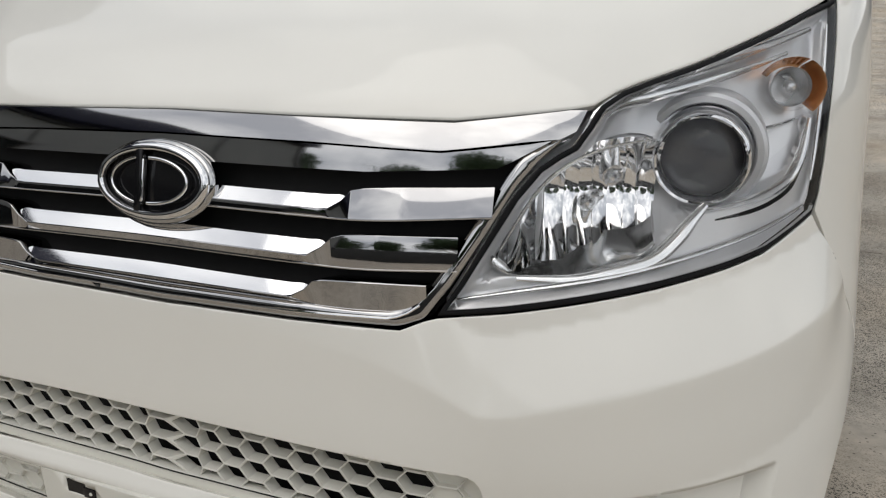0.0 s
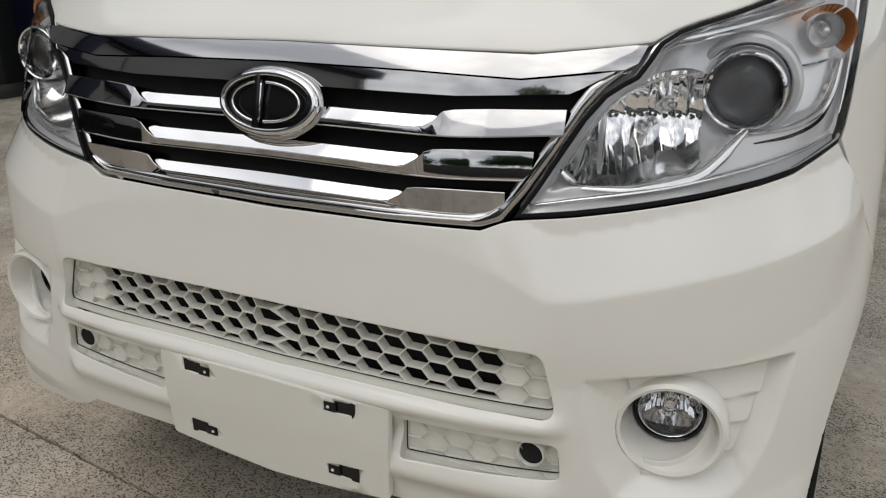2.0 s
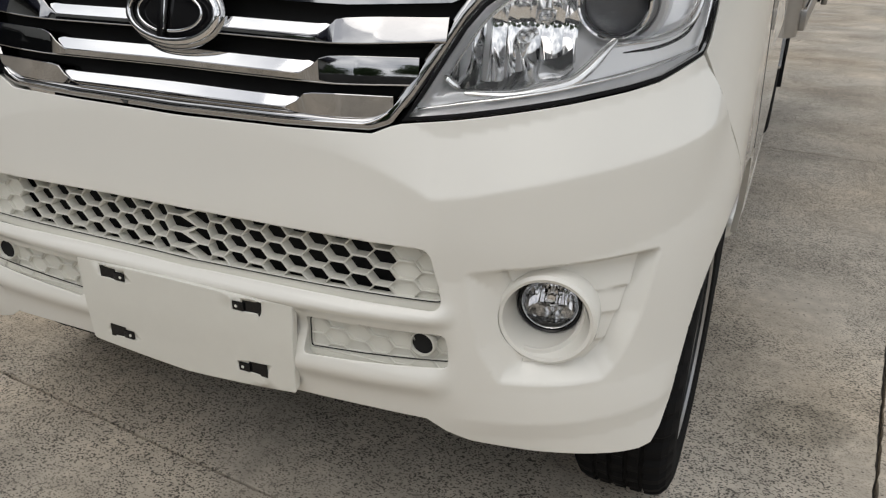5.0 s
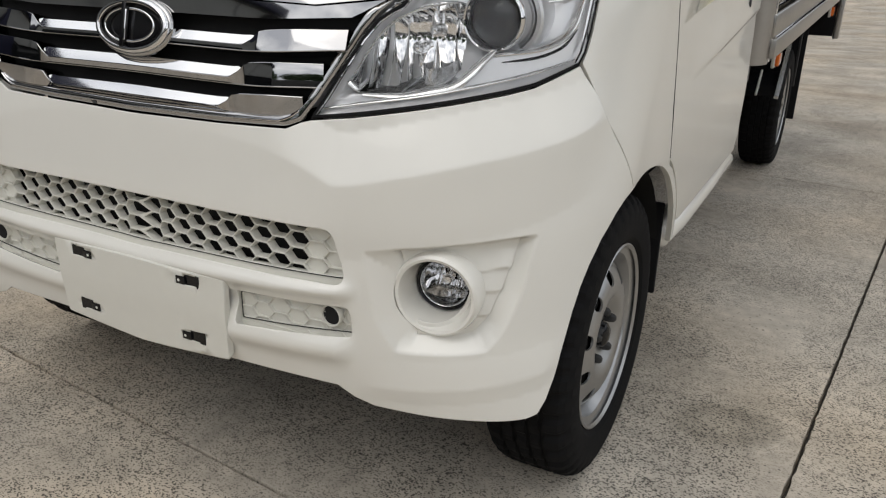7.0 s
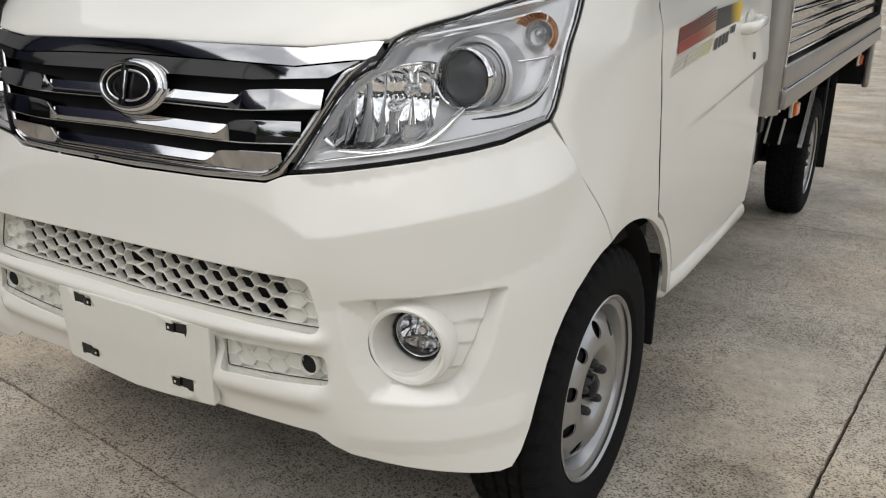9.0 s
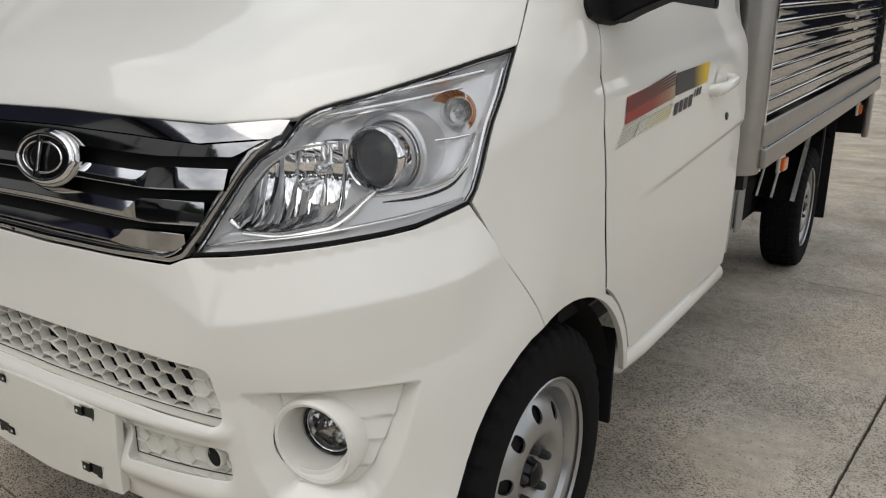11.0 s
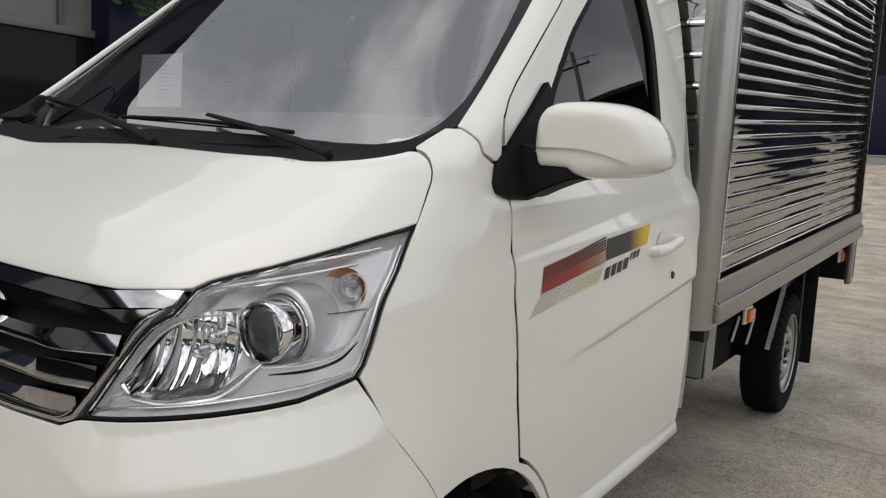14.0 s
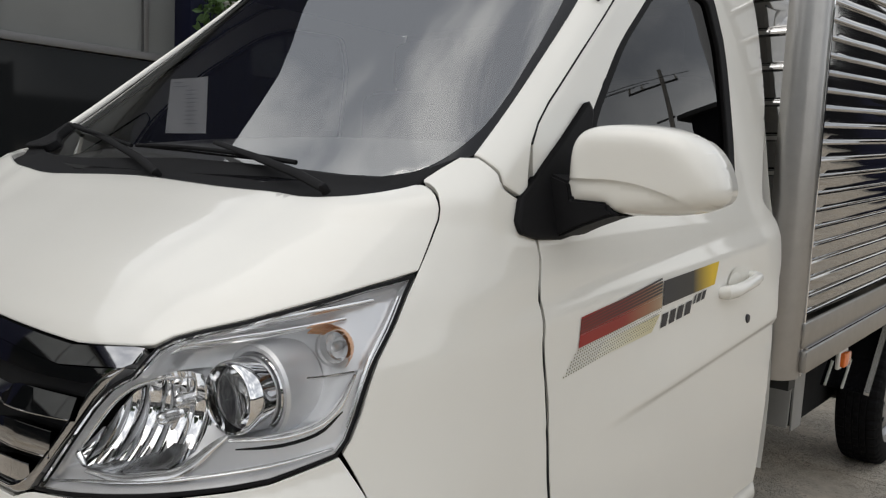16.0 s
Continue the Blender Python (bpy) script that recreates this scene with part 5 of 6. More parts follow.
    for i in range(42):
        for j in range(8):
            w = j / 8
            y0 = .664 + .0075 * i + .0037 * (j % 2) + .045 * w
            z0 = .872 + .0425 * w + .00103 * i
            grow = .0022 - .0007 * i / 42
            o = len(vs)
            for dy, dz in ((0, -1), (1, 0), (0, 1), (-1, 0)):
                y, z = y0 + dy * grow, z0 + dz * grow * .8
                p = door_at(q_y(y, z), z)
                vs.append((s * (float(p[0]) + .0017), float(p[1]), float(p[2])))
            fs.append((o, o + 1, o + 2, o + 3) if s > 0 else (o + 3, o + 2, o + 1, o))
    part("dot_pattern", mesh_of("dot_pattern", vs, fs, False), OLIVE, truck, "fine olive dot pattern sticker")
    for k, (y0, w) in enumerate(((1.004, .030), (1.040, .028), (1.074, .030), (1.110, .032), (1.152, .010), (1.168, .020), (1.192, .020))):
        small = k > 3
        z0 = .908 + (y0 - 1.004) * .115 + (.014 if small else 0)
        h = .018 if small else .026
        decal("mark_bar", ((y0, z0), (y0 + w * .86, z0 + .0028), (y0 + w * .86 + .010, z0 + h + .0028), (y0 + .010, z0 + h)), DARK, nu=2)

# ---- wheels ----
def tyre_mesh():
    n = 200
    prof = [(.186, -.070), (.200, -.079), (.225, -.0835), (.250, -.082), (.268, -.076), (.279, -.067), (.2835, -.055)]
    for g in (-.038, -.013, .013, .038):
        prof += [(.285, g - .0045), (.277, g - .003), (.277, g + .003), (.285, g + .0045)]
    prof += [(.2835, .055), (.279, .067), (.268, .076), (.250, .082), (.225, .0835), (.200, .079), (.186, .070)]
    v, f = lathe(prof, n, "x")
    k = len(prof)
    out = []
    for i in range(n):
        for j in range(k):
            x, y, z = v[i * k + j]
            r = math.hypot(y, z)
            cut = 0
            if abs(x) > .042 and r > .265 and (i + (2 if x > 0 else 0)) % 5 in (0, 1):
                cut = .007
            elif abs(x) < .042 and r > .28 and (i + int(abs(x) * 80)) % 5 in (0, 1):
                cut = .005
            out.append((x, y * (r - cut) / r, z * (r - cut) / r))
    return mesh_of("tyre", out, f, angle=18)


def disc_mesh():
    """The steel wheel's disc with its ring of round holes."""
    circ = [(.158 * math.cos(a), .158 * math.sin(a)) for a in np.linspace(0, 2 * math.pi, 72, endpoint=False)]
    hs = [[(.123 * math.cos(b) + .0165 * math.cos(a) * math.cos(b) - .0145 * math.sin(a) * math.sin(b), .123 * math.sin(b) + .0165 * math.cos(a) * math.sin(b) + .0145 * math.sin(a) * math.cos(b))
           for a in np.linspace(0, 2 * math.pi, 14, endpoint=False)] for b in np.linspace(0, 2 * math.pi, 10, endpoint=False)]
    hgt = curve((0, .012), (.030, .012), (.045, .014), (.060, .022), (.085, .036), (.105, .036), (.135, .022), (.158, .0))
    uv, tris, borders = fill(circ, hs, .009, .003)
    v = [(float(hgt(math.hypot(a, b))), a, b) for a, b in uv]
    fs = [tuple(t) for t in tris]
    for idx, _ in borders[1:]:
        s0 = len(v)
        k = len(idx)
        v += [(v[i][0] - .004, v[i][1], v[i][2]) for i in idx]
        fs += [(idx[i], s0 + i, s0 + (i + 1) % k, idx[(i + 1) % k]) for i in range(k)]
    return mesh_of("wheel_disc", v, fs, angle=40)


TYRE, DISC = tyre_mesh(), disc_mesh()
RIM = mesh_of("rim", *lathe([(.150, -.065), (.165, -.070), (.182, -.073), (.186, -.070), (.186, -.064), (.172, -.060), (.160, -.040), (.150, -.015), (.150, .02), (.158, .045), (.166, .060), (.176, .064), (.184, .068), (.187, .073), (.184, .075), (.178, .070)], 72, "x"))
NUT = mesh_of("wheel_nut", *lathe([(.0001, .022), (.005, .021), (.0085, .017), (.0095, .012), (.0105, 0)], 6, "x"))
HUBCAP = mesh_of("hub_cap", *lathe([(.0001, .034), (.016, .032), (.024, .026), (.026, .016), (.030, .010)], 32, "x"))
# Near-black disc paints the shade behind the wheel's round holes.
BACKDISC = mesh_of("brake_disc", *lathe([(.0001, .005), (.06, .020), (.09, .040), (.105, .043), (.135, .029), (.150, .012)], 40, "x"))
for wx, wy, turn in ((.645, HUB_Y, 20), (-.645, HUB_Y, 50), (.650, REAR_Y, 75), (-.650, REAR_Y, 10)):
    s = 1 if wx > 0 else -1
    wheel = part("wheel", TYRE, RUBBER, truck, "black tyre on a silver steel wheel", pose(wx, wy, HUB_Z * (1 if wy < 1 else 1.035), turn, 0, 0 if s > 0 else 180) @ Matrix.Scale(1 if wy < 1 else 1.035, 4))
    part("rim", RIM, ALLOY, wheel, "silver steel rim")
    part("wheel_disc", DISC, ALLOY, wheel, "silver disc with round holes", pose(.032, 0, 0))
    part("brake_disc", BACKDISC, VOID, wheel, "", pose(.014, 0, 0))
    part("hub_cap", HUBCAP, GLOSS_BLACK, wheel, "black hub cap", pose(.036, 0, 0))
    for k in range(5):
        a = 2 * math.pi * k / 5
        part("wheel_nut", NUT, FRAME_STEEL, wheel, "", pose(.047, .050 * math.cos(a), .050 * math.sin(a)))

# wheel housings and mud flaps
for s in (1, -1):
    def liner(a, t):
        r = .336
        return (s * (.695 + .022 * float(smooth01(a, 1.6, 2.1)) - .21 * t), HUB_Y - r * math.cos(a), HUB_Z + r * math.sin(a))
    part("wheel_liner", mesh_of("wheel_liner", *sheet(liner, np.radians(np.linspace(15, 165, 24)), np.linspace(0, 1, 4), s < 0)), VOID, truck)
    part("liner_wall", box(.02, .66, .26, (s * .49, HUB_Y, .52)), VOID, truck)
    # Near-black sheet added to hide lit ground behind the wheel arch.
    part("splash_panel", box(.27, .02, .40, (s * .43, HUB_Y + .335, .33), .004), VOID, truck)
    part("mud_flap", box(.17, .012, .22, (s * .640, HUB_Y + .325, .365), .004), BLACK, truck, "black rubber mud flap")
part("underbody", box(.98, 1.5, .12, (0, .86, .40), .02), FRAME_STEEL, truck)
part("front_beam", box(.95, .06, .10, (0, .16, .40), .01), VOID, truck)
part("engine_bay", joined(box(1.15, .02, .55, (0, .42, .78)), box(1.2, .25, .02, (0, .34, .52)), box(.02, .20, .3, (-.34, .22, .83)), box(.02, .20, .3, (.34, .22, .83))), VOID, truck)
# Near-black sheets added so the side panel gaps look shaded.
for s in (1, -1):
    def inner(u, w):
        p = shell(u, w) - np.array((.028, 0, 0))
        return (s * p[0], p[1] + .012, p[2])
    part("inner_side", mesh_of("inner_side", *sheet(inner, np.linspace(.80, 1.55, 16), np.linspace(.66, 1.17, 6))), VOID, truck)
# Near-black sheets put the shade of the hood's gaps into colour.
part("hood_liner", mesh_of("hood_liner", *sheet(lambda u, w: shell(u, w) + np.array((0, .03, -.012)), np.linspace(-.76, .76, 24), np.linspace(1.075, 1.155, 5))), VOID, truck)
part("hood_liner", mesh_of("hood_liner", *sheet(lambda u, w: shell(u, w) + np.array((0, .03, -.012)), np.linspace(-.44, .44, 14), np.linspace(.955, 1.075, 5))), VOID, truck)

# cab interior
part("dashboard", mesh_of("dashboard", *sheet(lambda u, w: (u * .66, .50 + .44 * w + .02 * u * u, 1.170 + .085 * math.sin(math.pi * .62 * w) * (1 - .25 * u * u) - .30 * max(0, w - .88)), np.linspace(-1, 1, 16), np.linspace(0, 1, 12))), DASH, truck, "grey dashboard top")
part("dash_front", box(1.30, .05, .45, (0, .92, .92), .02), DASH, truck)
part("cab_floor", box(1.36, 1.1, .03, (0, 1.15, .55)), VOID, truck)
part("head_lining", box(1.22, .66, .02, (0, 1.335, 1.674), .005), SEAT, truck)
part("back_lining", mesh_of("back_lining", *sheet(lambda u, w: (u * (float(HALF(w)) - .05), 1.655, w), np.linspace(-1, 1, 9), np.linspace(.62, 1.72, 12))), SEAT, truck)
for x in (-.36, .36):
    seat = part("seat", joined(box(.50, .50, .16, (x, 1.28, .80), .05), box(.50, .14, .62, (x, 1.53, 1.14), .05)), SEAT, truck, "grey cloth seat")
    part("headrest", box(.28, .10, .17, (x, 1.55, 1.53), .04), SEAT, seat)
part("steering_wheel", mesh_of("steering_wheel", *tube([(.36 + .18 * math.cos(a), 1.0 + .09 * math.sin(a), 1.12 + .155 * math.sin(a)) for a in np.linspace(0, 2 * math.pi, 36, endpoint=False)], .013, 8, close=True)), BLACK, truck)



# ---- cargo box ----
BX, BY0, BY1, BZ0, BZ1 = .785, 1.755, 4.13, .69, 2.34
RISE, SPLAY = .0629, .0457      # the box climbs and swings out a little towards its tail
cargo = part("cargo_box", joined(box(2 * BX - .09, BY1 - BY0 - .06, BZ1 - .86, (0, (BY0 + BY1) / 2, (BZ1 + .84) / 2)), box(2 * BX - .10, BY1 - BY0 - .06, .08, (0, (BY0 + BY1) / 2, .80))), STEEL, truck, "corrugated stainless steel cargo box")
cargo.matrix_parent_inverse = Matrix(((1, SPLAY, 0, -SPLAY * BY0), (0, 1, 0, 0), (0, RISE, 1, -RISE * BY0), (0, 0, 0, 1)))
PITCH, Z_S = .0455, .840


def slat_profile(flat):
    """Upright face, then a narrow ledge that faces up."""
    return [(0, .0), (.0008, .0050), (.0028, .0090), (.0060, .0104), (.0098, .0092), (.0132, .0050), (.0144, .0010), (.0158, .0004), (PITCH * flat * .6, .0004), (PITCH * flat, .0004)]



def slat_mesh(length, flat=1.0, segs=60):
    verts, faces = [], []
    prof = slat_profile(flat)
    k = len(prof)
    for i in range(segs + 1):
        t = i / segs
        for z, o in prof:
            wob = (.0011 * math.sin(9 * t + 60 * flat + 90 * z) + .0003 * math.sin(31 * t + 200 * z)) * (1 - o / .0104)
            verts.append((o + .010 + wob, (t - .5) * length, z))
    for i in range(segs):
        for j in range(k - 1):
            faces.append((i * k + j, (i + 1) * k + j, (i + 1) * k + j + 1, i * k + j + 1))
    return mesh_of("slat", verts, faces, angle=30)


side_len = BY1 - BY0 - .08
SLAT = slat_mesh(side_len)
FRONT_SLAT = slat_mesh(2 * BX - .12, 2.0)
zz, n = Z_S, 0
while zz < BZ1 - .06:
    for s in (1, -1):
        part("slat", SLAT, STEEL, cargo, "", pose(s * (BX - .045 + .018), (BY0 + BY1) / 2, zz, random.uniform(-.02, .02), random.uniform(-.18, .18), 0 if s > 0 else 180))
    zz += PITCH
    n += 1
zz = .95
while zz < BZ1 - .1:
    part("front_slat", FRONT_SLAT, STEEL, cargo, "", pose(0, BY0 - .002, zz, 0, 0, -90))
    zz += PITCH * 2
    part("front_rod", mesh_of("front_rod", *tube([(-BX + .06, BY0 - .022, zz), (BX - .06, BY0 - .022, zz)], .007, 8)), CHROME, cargo) if n else None
# corner posts
for s in (1, -1):
    for yy, t in ((BY0 - .045, 1), (BY1, -1)):
        def post(a, z):
            return (s * (BX - .060 + .062 * math.cos(a)), yy + t * (.055 - .060 * math.sin(a)), z)
        angs = np.linspace(-.15, math.pi / 2 + .35, 14)
        part("corner_post", mesh_of("corner_post", *sheet(post, angs, [BZ0 - .005 if t > 0 else .475, 1.2, 1.8, BZ1 + .02], (s * t) < 0)), BRUSHED, cargo, "rounded brushed steel corner post")
        part("post_edge", box(.004, .006, BZ1 - BZ0, (s * (BX + .004), yy + t * .066, (BZ0 + BZ1) / 2)), CHROME, cargo)
    # lower rails
    ylen = BY1 - BY0 - .03
    part("upper_rail", box(.012, ylen, .070, (s * (BX + .003), (BY0 + BY1) / 2, .798), .004), BRUSHED, cargo, "brushed steel bottom rail")
    part("lower_rail", box(.020, ylen, .060, (s * (BX + .009), (BY0 + BY1) / 2, .729), .004), BRUSHED, cargo)
    part("rail_lip", mesh_of("rail_lip", *tube([(s * (BX + .012), BY0 + .03, .762), (s * (BX + .012), BY1 - .03, .762)], .0045, 8)), STEEL, cargo)
    # chassis bracket behind the cab
    part("post_foot", joined(box(.010, .13, .36, (s * .618, 2.410, .540), .004, .8), box(.10, .012, .35, (s * .570, 2.350, .545), .004, .8)), GREY_PAINT, truck, "grey steel bracket under the box")
    # rear mudguard: slanting front plate with two bright ribs, strut and flap
    GY = REAR_Y
    path = [(2.85, .425), (2.97, .545), (3.09, .655), (3.35, .668), (3.65, .66), (3.86, .60)]
    guard = part("rear_mudguard", mesh_of("rear_mudguard", *sheet(lambda u, w: (s * (.575 + .165 * w), float(np.interp(u, range(6), [p[0] for p in path])), float(np.interp(u, range(6), [p[1] for p in path]))), np.linspace(0, 5, 26), np.linspace(0, 1, 4), s > 0)), GLOSS_BLACK, truck, "dark steel rear mudguard with bright ribs")
    for xr, up in ((.592, .62), (.652, .42)):
        part("guard_rib", mesh_of("guard_rib", *tube([(s * xr, 2.85 + .24 * t, .427 + .235 * t) for t in (0, up / 2, up)], .0055, 6)), WHITE_PLASTIC, guard, "white stripe")
    part("guard_strut", mesh_of("guard_strut", *tube([(s * .738, 2.845, .425), (s * .738, 2.965, .545), (s * .738, 3.185, .775)], .013, 4)), SATIN, guard, "bright steel strut")
    part("strut_back", box(.010, .018, .30, (s * .755, GY + .02, .55), .003), FRAME_STEEL, guard)
    part("rear_flap", box(.19, .012, .66, (s * .66, 3.885, .49), .004), BLACK, truck, "black rear mud flap")
    # side marker lamps
    for xx, yy, z in ((.752, 2.363, .641), (.838, 3.94, .747)):
        mk = part("side_marker", box(.012, .105, .062, (s * xx, yy, z), .004), WHITE_PLASTIC, truck, "amber side marker lamp")
        part("marker_lens", box(.016, .080, .048, (s * (xx + .012), yy, z), .006), AMBER, mk)
        part("marker_bracket", box(.012, .03, .14, (s * (xx - .020), yy, z + .06), .002), BLACK, mk)
    part("tail_panel", box(.30, .016, .26, (s * .72, 4.10, .735), .004), BLACK, truck, "black panel below the tail of the box")
    part("tail_post", box(.030, .045, .26, (s * (BX + .002), 3.93, .60), .006), BRUSHED, cargo, "short brushed steel post")
    part("chassis_rail", box(.07, 3.3, .13, (s * .38, 2.45, .52), .01), FRAME_STEEL, truck)
for yy, z in ((2.0, .645), (2.9, .70), (3.8, .755)):
    part("cross_member", box(1.42, .06, .10, (0, yy, z)), FRAME_STEEL, truck)
part("gearbox", box(.5, .7, .28, (-.1, 2.45, .42), .03), FRAME_STEEL, truck)
# Unseen block added on the far side to keep light off the ground.
part("fuel_tank", box(.40, .80, .30, (-.48, 2.52, .47), .03), VOID, truck, "dark light-blocking shape under the box")
# Near-black masses: spring and axle parts with the underbody shade painted in.
part("leaf_spring", box(.14, .80, .20, (.45, 3.10, .36), .03), VOID, truck, "dark spring mass with underbody shade painted in")
part("spring_hanger", box(.12, .30, .32, (.49, 2.62, .52), .03), VOID, truck)
# Unseen block added to darken the ground under the cab.
part("engine_sump", box(.90, 1.05, .26, (0, 1.15, .36), .04), VOID, truck)
part("rear_axle", mesh_of("rear_axle", *tube([(-.6, REAR_Y, HUB_Z), (-.12, REAR_Y, HUB_Z), (0, REAR_Y, HUB_Z), (.12, REAR_Y, HUB_Z), (.6, REAR_Y, HUB_Z)], [.04, .05, .12, .05, .04], 12)), FRAME_STEEL, truck)
part("front_axle", mesh_of("front_axle", *tube([(-.6, HUB_Y, HUB_Z), (.6, HUB_Y, HUB_Z)], .035, 10)), FRAME_STEEL, truck)


# ---- the far front corner stands slightly further forward than the near one ----
def in_truck(ob):
    m = ob.matrix_basis.copy()
    up = ob.parent
    while up and up is not truck:
        m = up.matrix_basis @ m
        up = up.parent
    return m


def set_forward(ob):
    me, m = ob.data, in_truck(ob)
    if me.users > 1:
        return
    co = np.empty(len(me.vertices) * 3, np.float32)
    me.vertices.foreach_get("co", co)
    rot, off = np.array(m.to_3x3(), float), np.array(m.translation, float)
    p = co.reshape(-1, 3).astype(float) @ rot.T + off
    left = np.clip(-p[:, 0], 0, None)
    ahead = 1 - smooth01(p[:, 1], .55, 1.5)
    if not (left * ahead > 1e-6).any():
        return
    p[:, 1] -= .135 * left ** 2 * ahead
    p[:, 2] += .05 * smooth01(left, .30, .72) * smooth01(p[:, 2], .98, 1.12) * (1 - smooth01(p[:, 2], 1.16, 1.26)) * (1 - smooth01(p[:, 1], .30, .52))
    me.vertices.foreach_set("co", ((p - off) @ np.linalg.inv(rot).T).astype(np.float32).ravel())
    me.update()


for ob in truck.children_recursive:
    if ob.type == "MESH" and not ob.name.startswith(("wheel", "tyre", "rim", "slat", "mud", "liner")):
        set_forward(ob)


# ---- the windscreen is one even curve ----
def curve_terms(x, z):
    return np.stack([x ** i * (z - 1.4) ** j for i, j in ((0, 0), (1, 0), (2, 0), (3, 0), (4, 0), (5, 0), (6, 0), (8, 0), (12, 0), (0, 1), (1, 1), (2, 1), (4, 1), (8, 1), (12, 1), (0, 2), (2, 2), (8, 2), (0, 3))], -1)


co = np.empty(len(screen.data.vertices) * 3)
screen.data.vertices.foreach_get("co", co)
co = co.reshape(-1, 3)
CURVE = np.linalg.lstsq(curve_terms(co[:, 0], co[:, 2]), co[:, 1], rcond=None)[0]
even = curve_terms(co[:, 0], co[:, 2]) @ CURVE
round_q = np.abs(np.repeat(SCREEN_Q, len(SCREEN_Z)))
rim = (np.tile(SCREEN_Z, len(SCREEN_Q)) < np.interp(round_q, [0, .504, .587, .649, .69, .726, .755], [1.189, 1.177, 1.177, 1.186, 1.200, 1.220, 1.27])) | (round_q > .752)
co[:, 1] = np.where(rim, np.maximum(even, co[:, 1] + .002), even)
screen.data.vertices.foreach_set("co", co.ravel())
screen.data.update()

# sheet of paper behind the glass
def paper_at(u, w, o=0.0):
    """A standing sheet, a little curled."""
    return (-.466 + .018 * w + .183 * u * (1 - .10 * w), .662 + .008 * math.sin(2.8 * u) + .004 * w - o, 1.252 + .135 * w)


paper = part("paper_sheet", mesh_of("paper_sheet", *sheet(paper_at, np.linspace(0, 1, 8), np.linspace(0, 1, 8))), PAPER, None)
tagged(paper, "white printed sheet leaning inside the windscreen", "paper")
for k in range(11):
    w = .93 - k * .075
    a, b = (.10, .30 + .5 * ((k * 37) % 7) / 7) if k < 2 else (.42, .62 + .2 * ((k * 5) % 3) / 3)
    part("text_bar", mesh_of("text_bar", *sheet(lambda u, v: paper_at(u, v, .002), np.linspace(a, b, 4), [w - .007, w + .007])), INK, paper)


# ---- ground and surroundings ----
ground = tagged(part("ground", mesh_of("ground", [(-400, -400, -.03), (400, -400, -.03), (400, 400, -.03), (-400, 400, -.03)], [(0, 1, 2, 3)], False), JOINT, None), "grey concrete yard ground", "ground", kind="structure")
pavement = thing("pavement", "worn grey concrete slabs with dark joints", "pavement", kind="structure")
TURN_SLAB = -5.6
pavement.matrix_basis = pose(1.021, -.022, 0, 0, 0, TURN_SLAB)
rough_edge = random.Random(4)
SLAB_X, SLAB_Y = 3.0, 3.11
ring = dense([(.004, .004), (SLAB_X - .004, .004), (SLAB_X - .004, SLAB_Y - .004), (.004, SLAB_Y - .004)], .022)
ring = [(x + rough_edge.gauss(0, .0009), y + rough_edge.gauss(0, .0009)) for x, y in ring]
k = len(ring)
mid = np.array((SLAB_X / 2, SLAB_Y / 2))
vs = [(*(mid + (np.array(p) - mid) * .9994), 0) for p in ring] + [(*p, -.003) for p in ring] + [(*p, -.05) for p in ring]
slab_me = mesh_of("slab", vs, [tuple(range(k))] + [(a + k, a + k + (i + 1) % k - i, a + (i + 1) % k - i, a) for b in (0, k) for i in range(k) for a in (b + i,)], False)
slab_me.materials.append(CONCRETE)
for i in range(-7, 8):
    for j in range(-7, 14):
        part("slab", slab_me, CONCRETE, pavement, "", pose(i * SLAB_X, j * SLAB_Y, random.uniform(-.002, 0) if (i, j) not in ((-1, 0), (0, 0), (-1, -1), (0, -1)) else 0))

# ---- showroom along the yard ----
FX = -5.8
shop = thing("showroom", "dark open showroom front with upper glazing and navy column", "building", (FX, 4, 0))


def shop_part(name, me, mat, label=""):
    ob = part(name, me, mat, shop, label)
    ob.matrix_parent_inverse = Matrix.Translation((-FX, -4, 0))
    return ob


shop_part("shop_floor", box(5.0, 26, .12, (FX - 2.5, 4, .06), .01), TILE, "raised showroom floor")
shop_part("back_wall", box(.2, 26, 4.2, (FX - 5.0, 4, 2.1)), SHOP_WALL)
shop_part("end_wall", box(5.0, .2, 4.2, (FX - 2.5, -9, 2.1)), SHOP_WALL)
shop_part("end_wall", box(5.0, .2, 4.2, (FX - 2.5, 17, 2.1)), SHOP_WALL)
shop_part("shop_ceiling", box(5.2, 26, .15, (FX - 2.5, 4, 4.15)), SHOP_WALL)
shop_part("fascia", box(.5, 26.4, .55, (FX + .1, 4, 4.48), .02), NAVY, "navy fascia board over the front")
# Unseen roof edge added; its slant shapes the dark reflection in the windscreen.
SIGN = [(-.10, 4.74), (.55, 5.02), (1.40, 5.55), (2.50, 6.08), (13.0, 6.08), (14.0, 4.74)]
vs = [(FX + o, y, z) for o in (-.15, .33) for y, z in SIGN]
shop_part("parapet", mesh_of("parapet", vs, [tuple(range(6)), tuple(range(11, 5, -1))] + [(i, i + 6, (i + 1) % 6 + 6, (i + 1) % 6) for i in range(6)], False), NAVY, "slanted navy roof edge added for the windscreen to reflect")
shop_part("column", box(.45, .72, 4.2, (FX + .05, 4.10, 2.1), .02), NAVY, "navy painted column")
shop_part("column", box(.45, .72, 4.2, (FX + .05, -2.4, 2.1), .02), NAVY, "navy painted column")
shop_part("column", box(.45, .72, 4.2, (FX + .05, 10.6, 2.1), .02), NAVY, "navy painted column")
